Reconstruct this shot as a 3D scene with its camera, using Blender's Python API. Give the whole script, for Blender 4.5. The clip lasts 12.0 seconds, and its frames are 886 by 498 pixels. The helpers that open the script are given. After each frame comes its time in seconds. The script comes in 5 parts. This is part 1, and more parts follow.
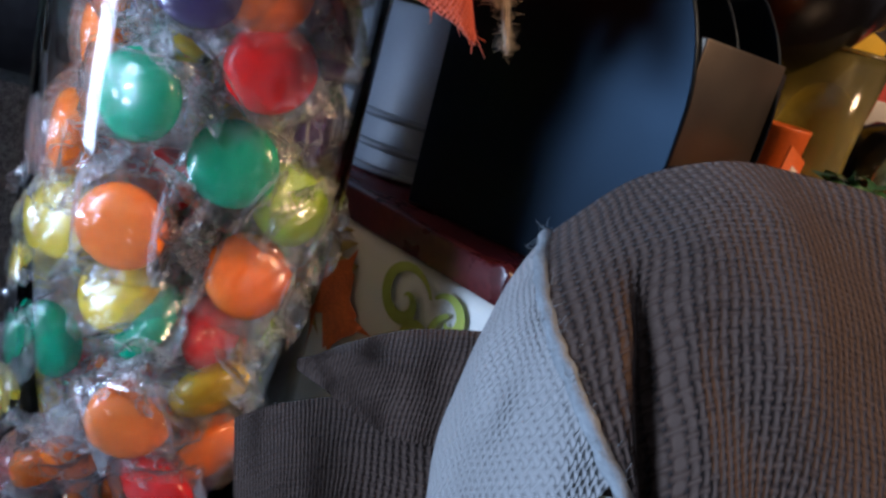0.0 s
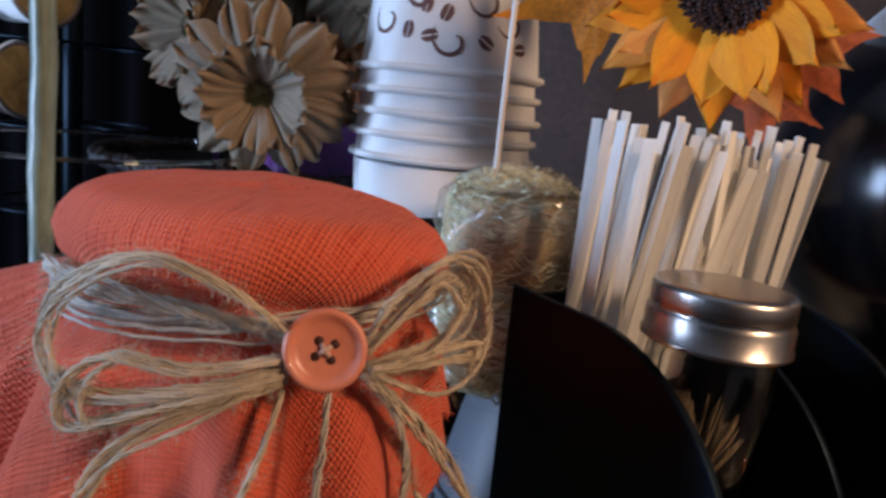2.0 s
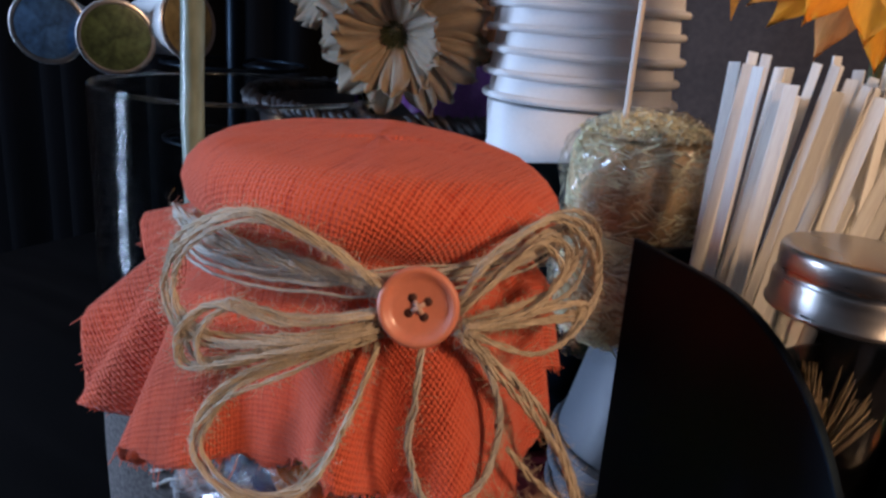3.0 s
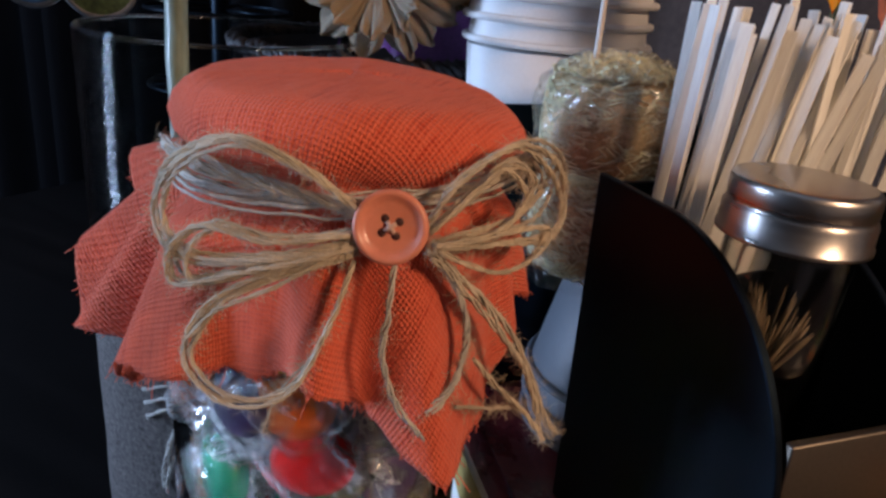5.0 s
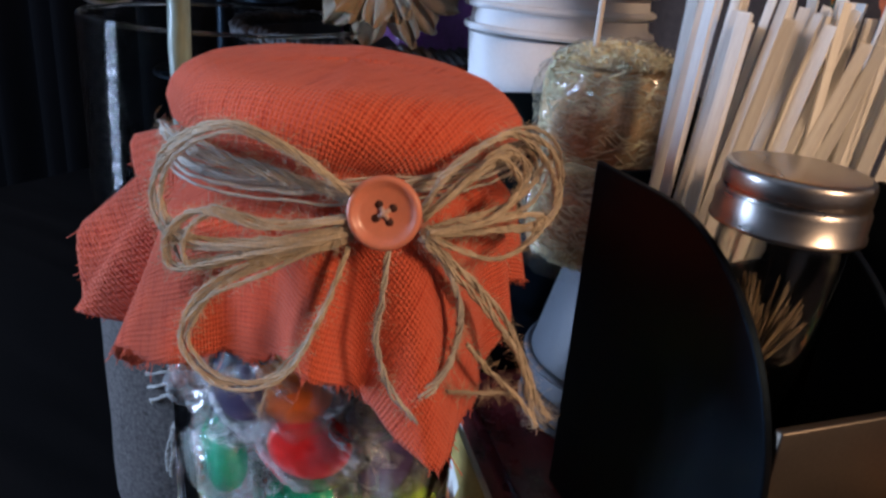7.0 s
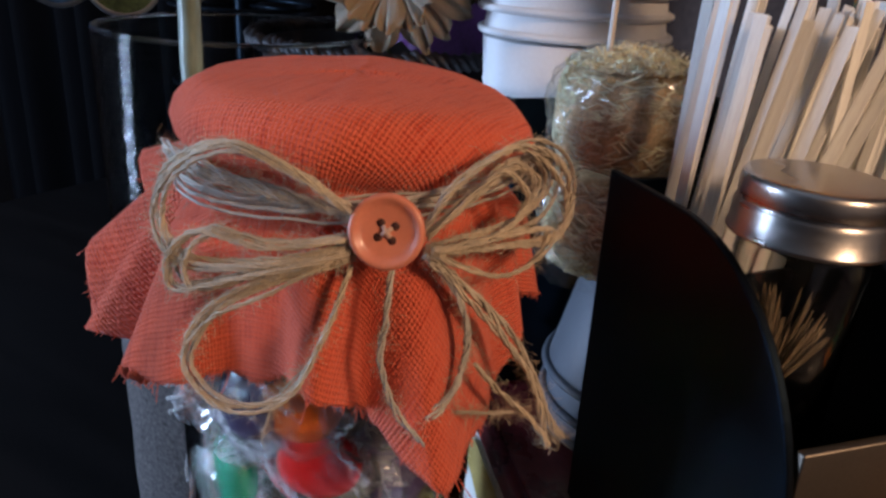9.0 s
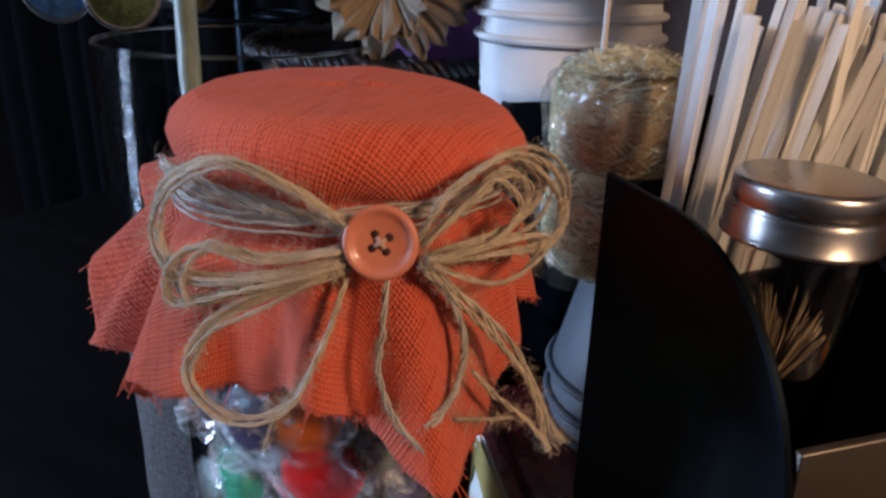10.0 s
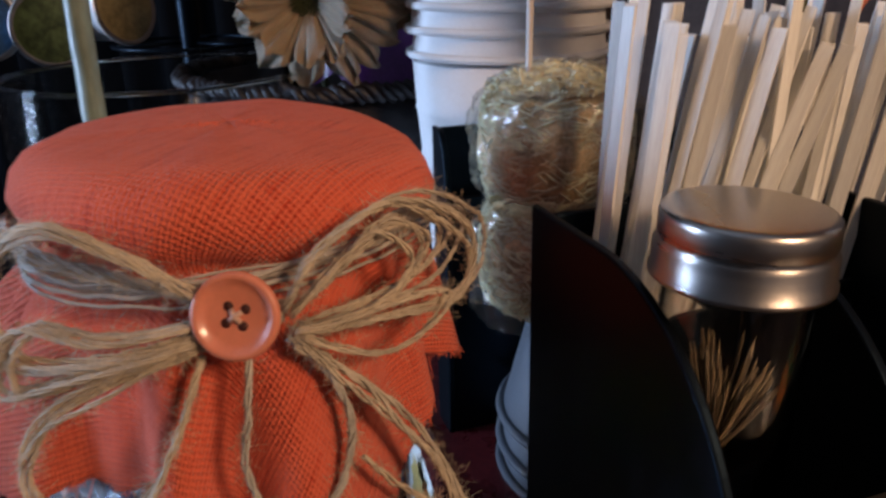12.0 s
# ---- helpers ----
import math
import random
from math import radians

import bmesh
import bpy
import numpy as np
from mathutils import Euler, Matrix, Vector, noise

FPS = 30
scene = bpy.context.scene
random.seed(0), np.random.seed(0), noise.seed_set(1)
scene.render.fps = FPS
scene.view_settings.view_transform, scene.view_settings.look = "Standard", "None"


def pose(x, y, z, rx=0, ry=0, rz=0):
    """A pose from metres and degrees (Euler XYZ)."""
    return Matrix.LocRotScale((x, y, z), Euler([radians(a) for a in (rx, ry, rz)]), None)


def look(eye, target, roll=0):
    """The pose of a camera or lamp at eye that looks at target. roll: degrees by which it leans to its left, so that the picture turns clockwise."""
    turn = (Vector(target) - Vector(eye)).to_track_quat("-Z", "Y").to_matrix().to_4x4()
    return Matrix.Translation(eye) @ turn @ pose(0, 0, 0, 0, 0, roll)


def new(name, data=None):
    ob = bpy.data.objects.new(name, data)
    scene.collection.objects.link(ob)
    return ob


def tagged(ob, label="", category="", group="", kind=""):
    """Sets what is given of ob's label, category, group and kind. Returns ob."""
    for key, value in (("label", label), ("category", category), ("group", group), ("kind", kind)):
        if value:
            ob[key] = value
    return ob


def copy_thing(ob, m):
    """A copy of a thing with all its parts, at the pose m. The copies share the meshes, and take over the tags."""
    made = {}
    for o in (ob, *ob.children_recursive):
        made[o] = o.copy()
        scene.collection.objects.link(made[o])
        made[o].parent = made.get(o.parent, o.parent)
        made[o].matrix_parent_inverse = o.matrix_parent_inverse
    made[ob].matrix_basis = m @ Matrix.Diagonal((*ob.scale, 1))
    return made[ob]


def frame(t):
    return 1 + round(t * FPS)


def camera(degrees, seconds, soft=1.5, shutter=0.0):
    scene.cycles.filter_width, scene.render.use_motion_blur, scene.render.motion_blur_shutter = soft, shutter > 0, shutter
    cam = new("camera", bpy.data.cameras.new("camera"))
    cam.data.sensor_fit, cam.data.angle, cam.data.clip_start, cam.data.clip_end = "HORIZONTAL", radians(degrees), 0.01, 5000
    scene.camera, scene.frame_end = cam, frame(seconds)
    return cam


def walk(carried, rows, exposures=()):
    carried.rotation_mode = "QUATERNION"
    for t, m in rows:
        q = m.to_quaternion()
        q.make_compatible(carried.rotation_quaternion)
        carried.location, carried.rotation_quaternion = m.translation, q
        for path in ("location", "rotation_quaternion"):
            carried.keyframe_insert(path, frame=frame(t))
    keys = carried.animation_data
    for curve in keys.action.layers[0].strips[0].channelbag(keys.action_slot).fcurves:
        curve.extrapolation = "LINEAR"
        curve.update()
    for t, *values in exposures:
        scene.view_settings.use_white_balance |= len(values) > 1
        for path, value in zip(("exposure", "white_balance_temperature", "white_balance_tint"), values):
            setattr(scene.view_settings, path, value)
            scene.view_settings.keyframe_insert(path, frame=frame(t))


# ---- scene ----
cam = camera(60.6, 12.0, soft=2.8, shutter=0.4)
METRES, EYE, TILT, LEAN, TURN = 0.29, 0.0955, -18.0, -14.5, 0.0
ROWS = [
    (0.0, 0.0, 0.0, 0.0, 0.0, 0.0, -0.0),
    (0.1, 0.0062, 0.0055, 0.0041, 0.34, 0.35, 0.0),
    (0.2, 0.0208, 0.0152, 0.0303, 1.18, 1.4, 0.71),
    (0.3, 0.036, 0.0232, 0.0790, 1.85, 2.2, 2.0),
    (0.5, 0.072, 0.0443, 0.211, 2.33, 2.31, 4.54),
    (0.7, 0.1449, 0.0563, 0.3178, 4.11, 2.47, 5.41),
    (1.0, 0.1753, 0.0753, 0.3571, 5.47, 4.02, 7.27),
    (1.5, 0.2486, 0.1231, 0.3826, 12.1, 9.08, 5.7),
    (2.0, 0.2756, 0.1055, 0.3535, 20.89, 10.53, 1.9),
    (2.5, 0.3095, 0.1194, 0.3657, 27.22, 7.25, 1.7),
    (3.0, 0.3143, 0.1279, 0.3746, 32.43, 5.37, -1.26),
    (5.0, 0.3498, 0.0999, 0.3483, 31.61, 1.89, -1.2),
    (5.5, 0.3507, 0.0904, 0.3475, 31.35, 1.48, -2.01),
    (6.0, 0.358, 0.0938, 0.3384, 31.41, 1.36, -1.58),
    (6.5, 0.3715, 0.0991, 0.3439, 32.29, 1.4, -1.27),
    (7.0, 0.3627, 0.1007, 0.3454, 32.18, 1.11, -1.53),
    (9.0, 0.368, 0.1233, 0.3607, 34.18, 1.02, -0.88),
    (9.5, 0.3714, 0.1254, 0.3578, 34.95, 0.74, -1.17),
    (10.0, 0.3805, 0.1247, 0.3669, 34.84, 1.11, 0.57),
    (10.5, 0.3787, 0.1455, 0.3738, 35.29, 1.77, 0.36),
    (11.0, 0.4005, 0.1401, 0.3881, 36.01, 2.3, 0.62),
    (11.5, 0.4166, 0.1764, 0.3986, 35.89, 2.0, 1.41),
    (12.0, 0.3984, 0.2475, 0.4003, 34.58, 2.1, 3.57),
]
walk(cam, [(t, pose(0, 0, EYE, TILT, LEAN, TURN) @ pose(METRES * x, METRES * y, METRES * z, 90 + pitch, roll, yaw)) for t, x, y, z, yaw, pitch, roll in ROWS],
     exposures=[(0.0, 0.07, 6150, 10), (1.0, 0.14, 5950, 10), (2.0, 0.04, 6050, 10), (3.0, 0.0, 6050, 10), (10.0, -0.04, 6050, 10), (12.0, -0.08, 6100, 10)])

# ---- world and light ----
world = bpy.data.worlds.new("world")
scene.world = world
world.use_nodes = True
wn = world.node_tree
sky = wn.nodes.new("ShaderNodeTexSky")
sky.sky_type, sky.sun_disc, sky.sun_elevation, sky.sun_rotation = "NISHITA", False, radians(35), radians(60)
wn.links.new(sky.outputs[0], wn.nodes["Background"].inputs[0])
wn.nodes["Background"].inputs[1].default_value = 0.12


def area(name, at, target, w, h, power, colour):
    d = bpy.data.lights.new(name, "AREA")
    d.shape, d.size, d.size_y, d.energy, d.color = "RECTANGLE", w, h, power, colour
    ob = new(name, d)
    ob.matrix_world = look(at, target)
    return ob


area("window_light", (-1.60, -0.77, 0.22), (0.0, 0.2, 0.0), 0.30, 1.1, 45, (0.53, 0.69, 1.0))
# Warm fill added at the right; no lamp fixture is seen or modelled.
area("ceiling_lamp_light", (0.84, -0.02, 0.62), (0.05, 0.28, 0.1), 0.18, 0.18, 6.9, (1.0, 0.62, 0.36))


# ---- materials ----
def nodes_of(name):
    m = bpy.data.materials.new(name)
    m.use_nodes = True
    return m, m.node_tree, m.node_tree.nodes["Principled BSDF"]


def ramp(nt, fac, low, high, a=0.3, b=0.7):
    r = nt.nodes.new("ShaderNodeValToRGB")
    r.color_ramp.elements[0].position, r.color_ramp.elements[1].position = a, b
    r.color_ramp.elements[0].color, r.color_ramp.elements[1].color = (*low, 1), (*high, 1)
    nt.links.new(fac, r.inputs[0])
    return r.outputs[0]


def noise_tex(nt, coord, scale, detail=4, stretch=(1, 1, 1)):
    mp = nt.nodes.new("ShaderNodeMapping")
    mp.inputs["Scale"].default_value = stretch
    nt.links.new(coord, mp.inputs[0])
    n = nt.nodes.new("ShaderNodeTexNoise")
    n.inputs["Scale"].default_value, n.inputs["Detail"].default_value = scale, detail
    nt.links.new(mp.outputs[0], n.inputs["Vector"])
    return n.outputs[0]


def calc(nt, op, a, b=None, c=None):
    n = nt.nodes.new("ShaderNodeMath")
    n.operation = op
    for i, v in enumerate((a, b, c)):
        if v is None:
            continue
        if isinstance(v, (int, float)):
            n.inputs[i].default_value = v
        else:
            nt.links.new(v, n.inputs[i])
    return n.outputs[0]


def bump(nt, b, height, dist=0.001, strength=1.0):
    n = nt.nodes.new("ShaderNodeBump")
    n.inputs["Strength"].default_value, n.inputs["Distance"].default_value = strength, dist
    nt.links.new(height, n.inputs["Height"])
    nt.links.new(n.outputs[0], b.inputs["Normal"])


def mat(name, colour, rough=0.5, metal=0.0, var=0.25, scale=60, grain=600, relief=0.0003, spec=0.5, stretch=(1, 1, 1), rand=0.0, uv=False, trans=0.0, sss=0.0, coat=0.0):
    """A surface with wear at a large and a fine scale."""
    m, nt, b = nodes_of(name)
    tc = nt.nodes.new("ShaderNodeTexCoord")
    co = tc.outputs["UV" if uv else "Object"]
    big, fine = noise_tex(nt, co, scale, 5, stretch), noise_tex(nt, co, grain, 3, stretch)
    f = calc(nt, "ADD", calc(nt, "MULTIPLY", big, 0.6), calc(nt, "MULTIPLY", fine, 0.4))
    low = tuple(c * (1 - var) for c in colour)
    high = tuple(min(1, c * (1 + var)) for c in colour)
    out = ramp(nt, f, low, high, 0.32, 0.68)
    if rand:
        oi = nt.nodes.new("ShaderNodeObjectInfo")
        hs = nt.nodes.new("ShaderNodeHueSaturation")
        nt.links.new(calc(nt, "MULTIPLY_ADD", oi.outputs["Random"], rand, 1 - rand * 0.6), hs.inputs["Value"])
        nt.links.new(calc(nt, "MULTIPLY_ADD", oi.outputs["Random"], rand * 0.8, 1 - rand * 0.4), hs.inputs["Saturation"])
        nt.links.new(out, hs.inputs["Color"])
        out = hs.outputs[0]
    nt.links.new(out, b.inputs["Base Color"])
    nt.links.new(calc(nt, "MULTIPLY_ADD", big, 0.2, max(0.02, rough - 0.1)), b.inputs["Roughness"])
    b.inputs["Metallic"].default_value, b.inputs["Specular IOR Level"].default_value = metal, spec
    b.inputs["Transmission Weight"].default_value = trans
    b.inputs["Coat Weight"].default_value = coat
    if sss:
        b.inputs["Subsurface Weight"].default_value, b.inputs["Subsurface Scale"].default_value = sss, 0.004
        b.inputs["Subsurface Radius"].default_value = (1, 0.5, 0.3)
    if relief:
        bump(nt, b, f, relief)
    return m


def weave(name, colour, gap, pitch, rows=1.0, rough=0.85, relief=0.0007, contrast=1.0, sheen=0.12, light=None, yarn=1.0, ratio=1.15, sway=0.9):
    """Plain weave, threads over and under by turns; its UV map is in metres. rows: 0 for ribs of warp, 1 for ribs of weft."""
    m, nt, b = nodes_of(name)
    tc = nt.nodes.new("ShaderNodeTexCoord")
    uv = tc.outputs["UV"]
    wob = nt.nodes.new("ShaderNodeTexNoise")
    wob.inputs["Scale"].default_value, wob.inputs["Detail"].default_value = 55, 2
    nt.links.new(uv, wob.inputs["Vector"])
    add = nt.nodes.new("ShaderNodeVectorMath")
    add.operation = "MULTIPLY_ADD"
    nt.links.new(wob.outputs["Color"], add.inputs[0])
    add.inputs[1].default_value = (pitch * sway,) * 3
    nt.links.new(uv, add.inputs[2])
    sep = nt.nodes.new("ShaderNodeSeparateXYZ")
    nt.links.new(add.outputs[0], sep.inputs[0])
    su = calc(nt, "SINE", calc(nt, "MULTIPLY", sep.outputs[0], math.pi / pitch))
    sv = calc(nt, "SINE", calc(nt, "MULTIPLY", sep.outputs[1], math.pi / pitch * ratio))
    cross = calc(nt, "MULTIPLY", su, sv)
    warp = calc(nt, "MULTIPLY", calc(nt, "POWER", calc(nt, "ABSOLUTE", su), 0.6), calc(nt, "MULTIPLY_ADD", cross, 0.25, 1.0 - 0.35 * rows))
    weft = calc(nt, "MULTIPLY", calc(nt, "POWER", calc(nt, "ABSOLUTE", sv), 0.6), calc(nt, "MULTIPLY_ADD", cross, -0.25, 0.65 + 0.35 * rows))
    h = calc(nt, "MULTIPLY_ADD", calc(nt, "MAXIMUM", warp, weft), 1.7, -0.95)
    thread = noise_tex(nt, add.outputs[0], 1, 4, (45, 900, 1))
    thread2 = noise_tex(nt, add.outputs[0], 1, 4, (800, 70, 1))
    blotch = noise_tex(nt, uv, 35, 5)
    f = calc(nt, "ADD", calc(nt, "MULTIPLY", h, 0.55 * contrast), calc(nt, "ADD", calc(nt, "MULTIPLY", thread, 0.50 * yarn), calc(nt, "ADD", calc(nt, "MULTIPLY", thread2, 0.24 * yarn), calc(nt, "MULTIPLY", blotch, 0.25))))
    top = 0.42 + 0.46 * contrast
    tones = ramp(nt, f, gap, light or colour, 0.38, top + 0.22)
    mid = tones.node.color_ramp.elements.new(0.38 + (top - 0.38) * 0.8)
    mid.color = (*colour, 1)
    nt.links.new(tones, b.inputs["Base Color"])
    b.inputs["Roughness"].default_value, b.inputs["Specular IOR Level"].default_value = rough, 0.25
    b.inputs["Sheen Weight"].default_value, b.inputs["Sheen Roughness"].default_value = sheen, 0.45
    bump(nt, b, calc(nt, "ADD", h, calc(nt, "MULTIPLY", thread, 0.5)), relief)
    return m


def film_mat(name, tint=(1, 1, 1), rough=0.08, gloss=1.0, cloud=0.06, glint=0.0):
    """Thin clear film: see-through, with a gloss that grows towards grazing angles."""
    m = bpy.data.materials.new(name)
    m.use_nodes = True
    nt = m.node_tree
    nt.nodes.remove(nt.nodes["Principled BSDF"])
    tr, gl = nt.nodes.new("ShaderNodeBsdfTransparent"), nt.nodes.new("ShaderNodeBsdfGlossy")
    tr.inputs[0].default_value = (*tint, 1)
    gl.inputs[1].default_value = rough
    fr, mx = nt.nodes.new("ShaderNodeLayerWeight"), nt.nodes.new("ShaderNodeMixShader")
    facing = calc(nt, "MULTIPLY_ADD", calc(nt, "POWER", fr.outputs["Facing"], 2.0), 0.75, 0.09)
    tc = nt.nodes.new("ShaderNodeTexCoord")
    h = noise_tex(nt, tc.outputs["Object"], 220, 4)
    bp = nt.nodes.new("ShaderNodeBump")
    bp.inputs["Distance"].default_value = 0.0006
    nt.links.new(h, bp.inputs["Height"])
    nt.links.new(bp.outputs[0], gl.inputs["Normal"])
    nt.links.new(calc(nt, "MULTIPLY", facing, gloss), mx.inputs[0])
    milk, haze = nt.nodes.new("ShaderNodeMixShader"), nt.nodes.new("ShaderNodeBsdfTranslucent")
    haze.inputs[0].default_value = (0.9, 0.9, 0.9, 1)
    # Milky noise lines paint highlights onto the creased film; cloud adds an even haze.
    n = noise_tex(nt, tc.outputs["Object"], 150, 2)
    ridge = calc(nt, "MAXIMUM", calc(nt, "MULTIPLY_ADD", calc(nt, "ABSOLUTE", calc(nt, "SUBTRACT", n, 0.5)), -24.0, 1.0), 0.0)
    nt.links.new(calc(nt, "MULTIPLY_ADD", ridge, glint, cloud), milk.inputs[0])
    nt.links.new(tr.outputs[0], milk.inputs[1])
    nt.links.new(haze.outputs[0], milk.inputs[2])
    nt.links.new(milk.outputs[0], mx.inputs[1])
    nt.links.new(gl.outputs[0], mx.inputs[2])
    nt.links.new(mx.outputs[0], nt.nodes["Material Output"].inputs[0])
    return m


def glass_mat(name, tint=(1, 1, 1), rough=0.01, ior=1.47):
    m, nt, b = nodes_of(name)
    b.inputs["Base Color"].default_value = (*tint, 1)
    b.inputs["Roughness"].default_value, b.inputs["Transmission Weight"].default_value, b.inputs["IOR"].default_value = rough, 1.0, ior
    tc = nt.nodes.new("ShaderNodeTexCoord")
    if ior > 1.3:
        bump(nt, b, noise_tex(nt, tc.outputs["Object"], 40, 2), 0.0002, 0.3)
    return m


def thin_glass(name, tint):
    """A thin glass wall: see-through, mirroring by its angle."""
    m = bpy.data.materials.new(name)
    m.use_nodes = True
    nt = m.node_tree
    nt.nodes.remove(nt.nodes["Principled BSDF"])
    tr, gl = nt.nodes.new("ShaderNodeBsdfTransparent"), nt.nodes.new("ShaderNodeBsdfGlossy")
    tr.inputs[0].default_value, gl.inputs[1].default_value = (*tint, 1), 0.07
    fr, mx = nt.nodes.new("ShaderNodeFresnel"), nt.nodes.new("ShaderNodeMixShader")
    fr.inputs["IOR"].default_value = 1.16
    nt.links.new(fr.outputs[0], mx.inputs[0])
    nt.links.new(tr.outputs[0], mx.inputs[1])
    nt.links.new(gl.outputs[0], mx.inputs[2])
    nt.links.new(mx.outputs[0], nt.nodes["Material Output"].inputs[0])
    return m


M_ORANGE = weave("orange_burlap", (0.57, 0.036, 0.010), (0.25, 0.010, 0.004), 0.00138, 0.6, contrast=0.45, relief=0.0005, sheen=0.14, light=(0.86, 0.155, 0.075), yarn=1.75, sway=0.9)
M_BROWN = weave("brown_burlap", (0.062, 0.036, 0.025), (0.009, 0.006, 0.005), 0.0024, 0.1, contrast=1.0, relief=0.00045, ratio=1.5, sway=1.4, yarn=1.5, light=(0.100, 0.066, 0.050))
M_GREYCLOTH = mat("grey_burlap", (0.115, 0.101, 0.094), 0.92, var=0.8, scale=420, grain=1500, relief=0.0009)
M_TWINE = mat("jute_twine", (0.57, 0.475, 0.345), 0.85, var=0.32, scale=120, grain=1500, relief=0.0005, rand=0.25)
M_TWINE_PALE = mat("pale_jute", (0.52, 0.48, 0.41), 0.85, var=0.35, scale=120, grain=1500, relief=0.0005)
M_BUTTON = mat("button_plastic", (0.74, 0.255, 0.155), 0.36, var=0.08, scale=150, grain=900, relief=0.00005, coat=0.3, sss=0.1)
M_HOLE = mat("button_hole", (0.06, 0.015, 0.01), 0.7)
M_THREAD = mat("thread", (0.62, 0.40, 0.30), 0.8)
M_GLASS = glass_mat("clear_glass", (0.97, 0.99, 0.98))
M_GLASS_VASE = thin_glass("vase_glass", (0.93, 0.95, 0.95))
M_GLASS_SMALL = glass_mat("spice_glass", (0.96, 0.97, 0.95))
M_FILM = film_mat("candy_film", rough=0.08, gloss=1.0, cloud=0.07, glint=0.05)
M_TWIST = film_mat("candy_film_twist", rough=0.10, gloss=1.15, cloud=0.26, glint=0.22)
M_CELLO = film_mat("cellophane", rough=0.12, gloss=0.6, cloud=0.03, glint=0.06)
M_BLACK = mat("black_satin_plastic", (0.003, 0.0035, 0.0045), 0.39, var=0.3, scale=25, grain=800, relief=0.00004, spec=0.20)
# Blue gloss tint stands in for the window's blue reflection and mutes red ones.
M_BLACK.node_tree.nodes["Principled BSDF"].inputs["Specular Tint"].default_value = (0.40, 0.68, 1.0, 1)
M_LIP = mat("taupe_metal", (0.16, 0.135, 0.108), 0.46, 1.0, var=0.12, scale=30, grain=900, relief=0.00003)
M_STEEL = mat("brushed_steel", (0.52, 0.485, 0.445), 0.30, 1.0, var=0.1, scale=40, grain=1200, relief=0.00003, stretch=(1, 1, 8))
M_WOOD = mat("birch_wood", (0.89, 0.85, 0.78), 0.62, var=0.18, scale=60, grain=500, relief=0.00015, stretch=(6, 6, 0.35), rand=0.32)
# Darker than bare wood: the shade inside the glass jar is in this colour.
M_PICK = mat("shaded_toothpick_wood", (0.085, 0.06, 0.034), 0.85, var=0.25, scale=80, rand=0.3)
M_PAPER = mat("white_paper_cup", (0.87, 0.87, 0.86), 0.5, var=0.05, scale=45, grain=700, relief=0.00006)
# Blue-grey far below the white cups, putting their shade into the colour.
M_CUPSHADE = mat("shaded_frosted_plastic", (0.105, 0.117, 0.135), 0.45, var=0.08, scale=45, grain=700, relief=0.00006)
M_INK = mat("brown_cup_print", (0.16, 0.075, 0.06), 0.6, var=0.3, scale=300)
M_STRAW = mat("shredded_straw", (0.60, 0.45, 0.25), 0.75, var=0.6, scale=140, grain=900, relief=0.001)
M_STRAW_PALE = mat("pale_straw", (0.84, 0.72, 0.49), 0.75, var=0.45, scale=200, grain=900, rand=0.3)
M_STICK = mat("white_paper_stick", (0.72, 0.66, 0.58), 0.6, var=0.08)
M_CLOTH = mat("white_printed_cotton", (0.74, 0.74, 0.68), 0.85, var=0.06, scale=40, grain=1500, relief=0.0003)
M_GREENPRINT = mat("green_scroll_print", (0.36, 0.42, 0.08), 0.85, var=0.18, scale=60, grain=1500)
M_LEAFPRINT = mat("orange_leaf_print", (0.55, 0.13, 0.03), 0.85, var=0.5, scale=60, grain=900)
M_GOLDPRINT = mat("gold_print_with_shade", (0.34, 0.25, 0.07), 0.85, var=0.4, scale=60, grain=900)
M_RED = mat("dark_red_lacquer", (0.085, 0.012, 0.014), 0.28, var=0.5, scale=50, grain=400, relief=0.0002, coat=0.2)
M_TABLE = mat("dark_wood_table", (0.005, 0.004, 0.004), 0.75, spec=0.08, var=0.5, scale=6, grain=120, stretch=(1, 8, 1))
M_LIGHTWALL = mat("peach_reflector_wall", (0.36, 0.26, 0.21), 0.85, var=0.06, scale=5, grain=120)
M_LID = mat("blue_grey_lid", (0.20, 0.23, 0.29), 0.3, 0.3, var=0.1, scale=30)
M_WALL = mat("warm_painted_wall", (0.055, 0.040, 0.034), 0.85, var=0.45, scale=14, grain=120)
M_DARKWALL = mat("dark_wall", (0.045, 0.042, 0.045), 0.8, var=0.2, scale=5, grain=120)
M_FLOOR = mat("floor_boards", (0.16, 0.10, 0.06), 0.5, var=0.4, scale=4, grain=80, stretch=(1, 9, 1))
M_CEIL = mat("ceiling_paint", (0.6, 0.58, 0.55), 0.9, var=0.05, scale=4)

M_HEM = mat("pale_hem", (0.30, 0.33, 0.34), 0.85, var=0.3, scale=150, grain=1500, relief=0.0004)
# Pale copy of the brown burlap: window light put into the ribbon end's colour.
M_LITRIB = weave("window_lit_burlap", (0.40, 0.40, 0.39), (0.14, 0.135, 0.135), 0.0024, 0.6, contrast=0.6, relief=0.0005, sway=1.3, yarn=1.6)
M_FRINGE = mat("pale_fringe", (0.70, 0.69, 0.64), 0.85, var=0.3, scale=150)
M_STALK = mat("waxy_stalk", (0.20, 0.25, 0.19), 0.4, var=0.4, scale=45, grain=300, relief=0.0006, stretch=(1, 1, 0.3), coat=0.3)
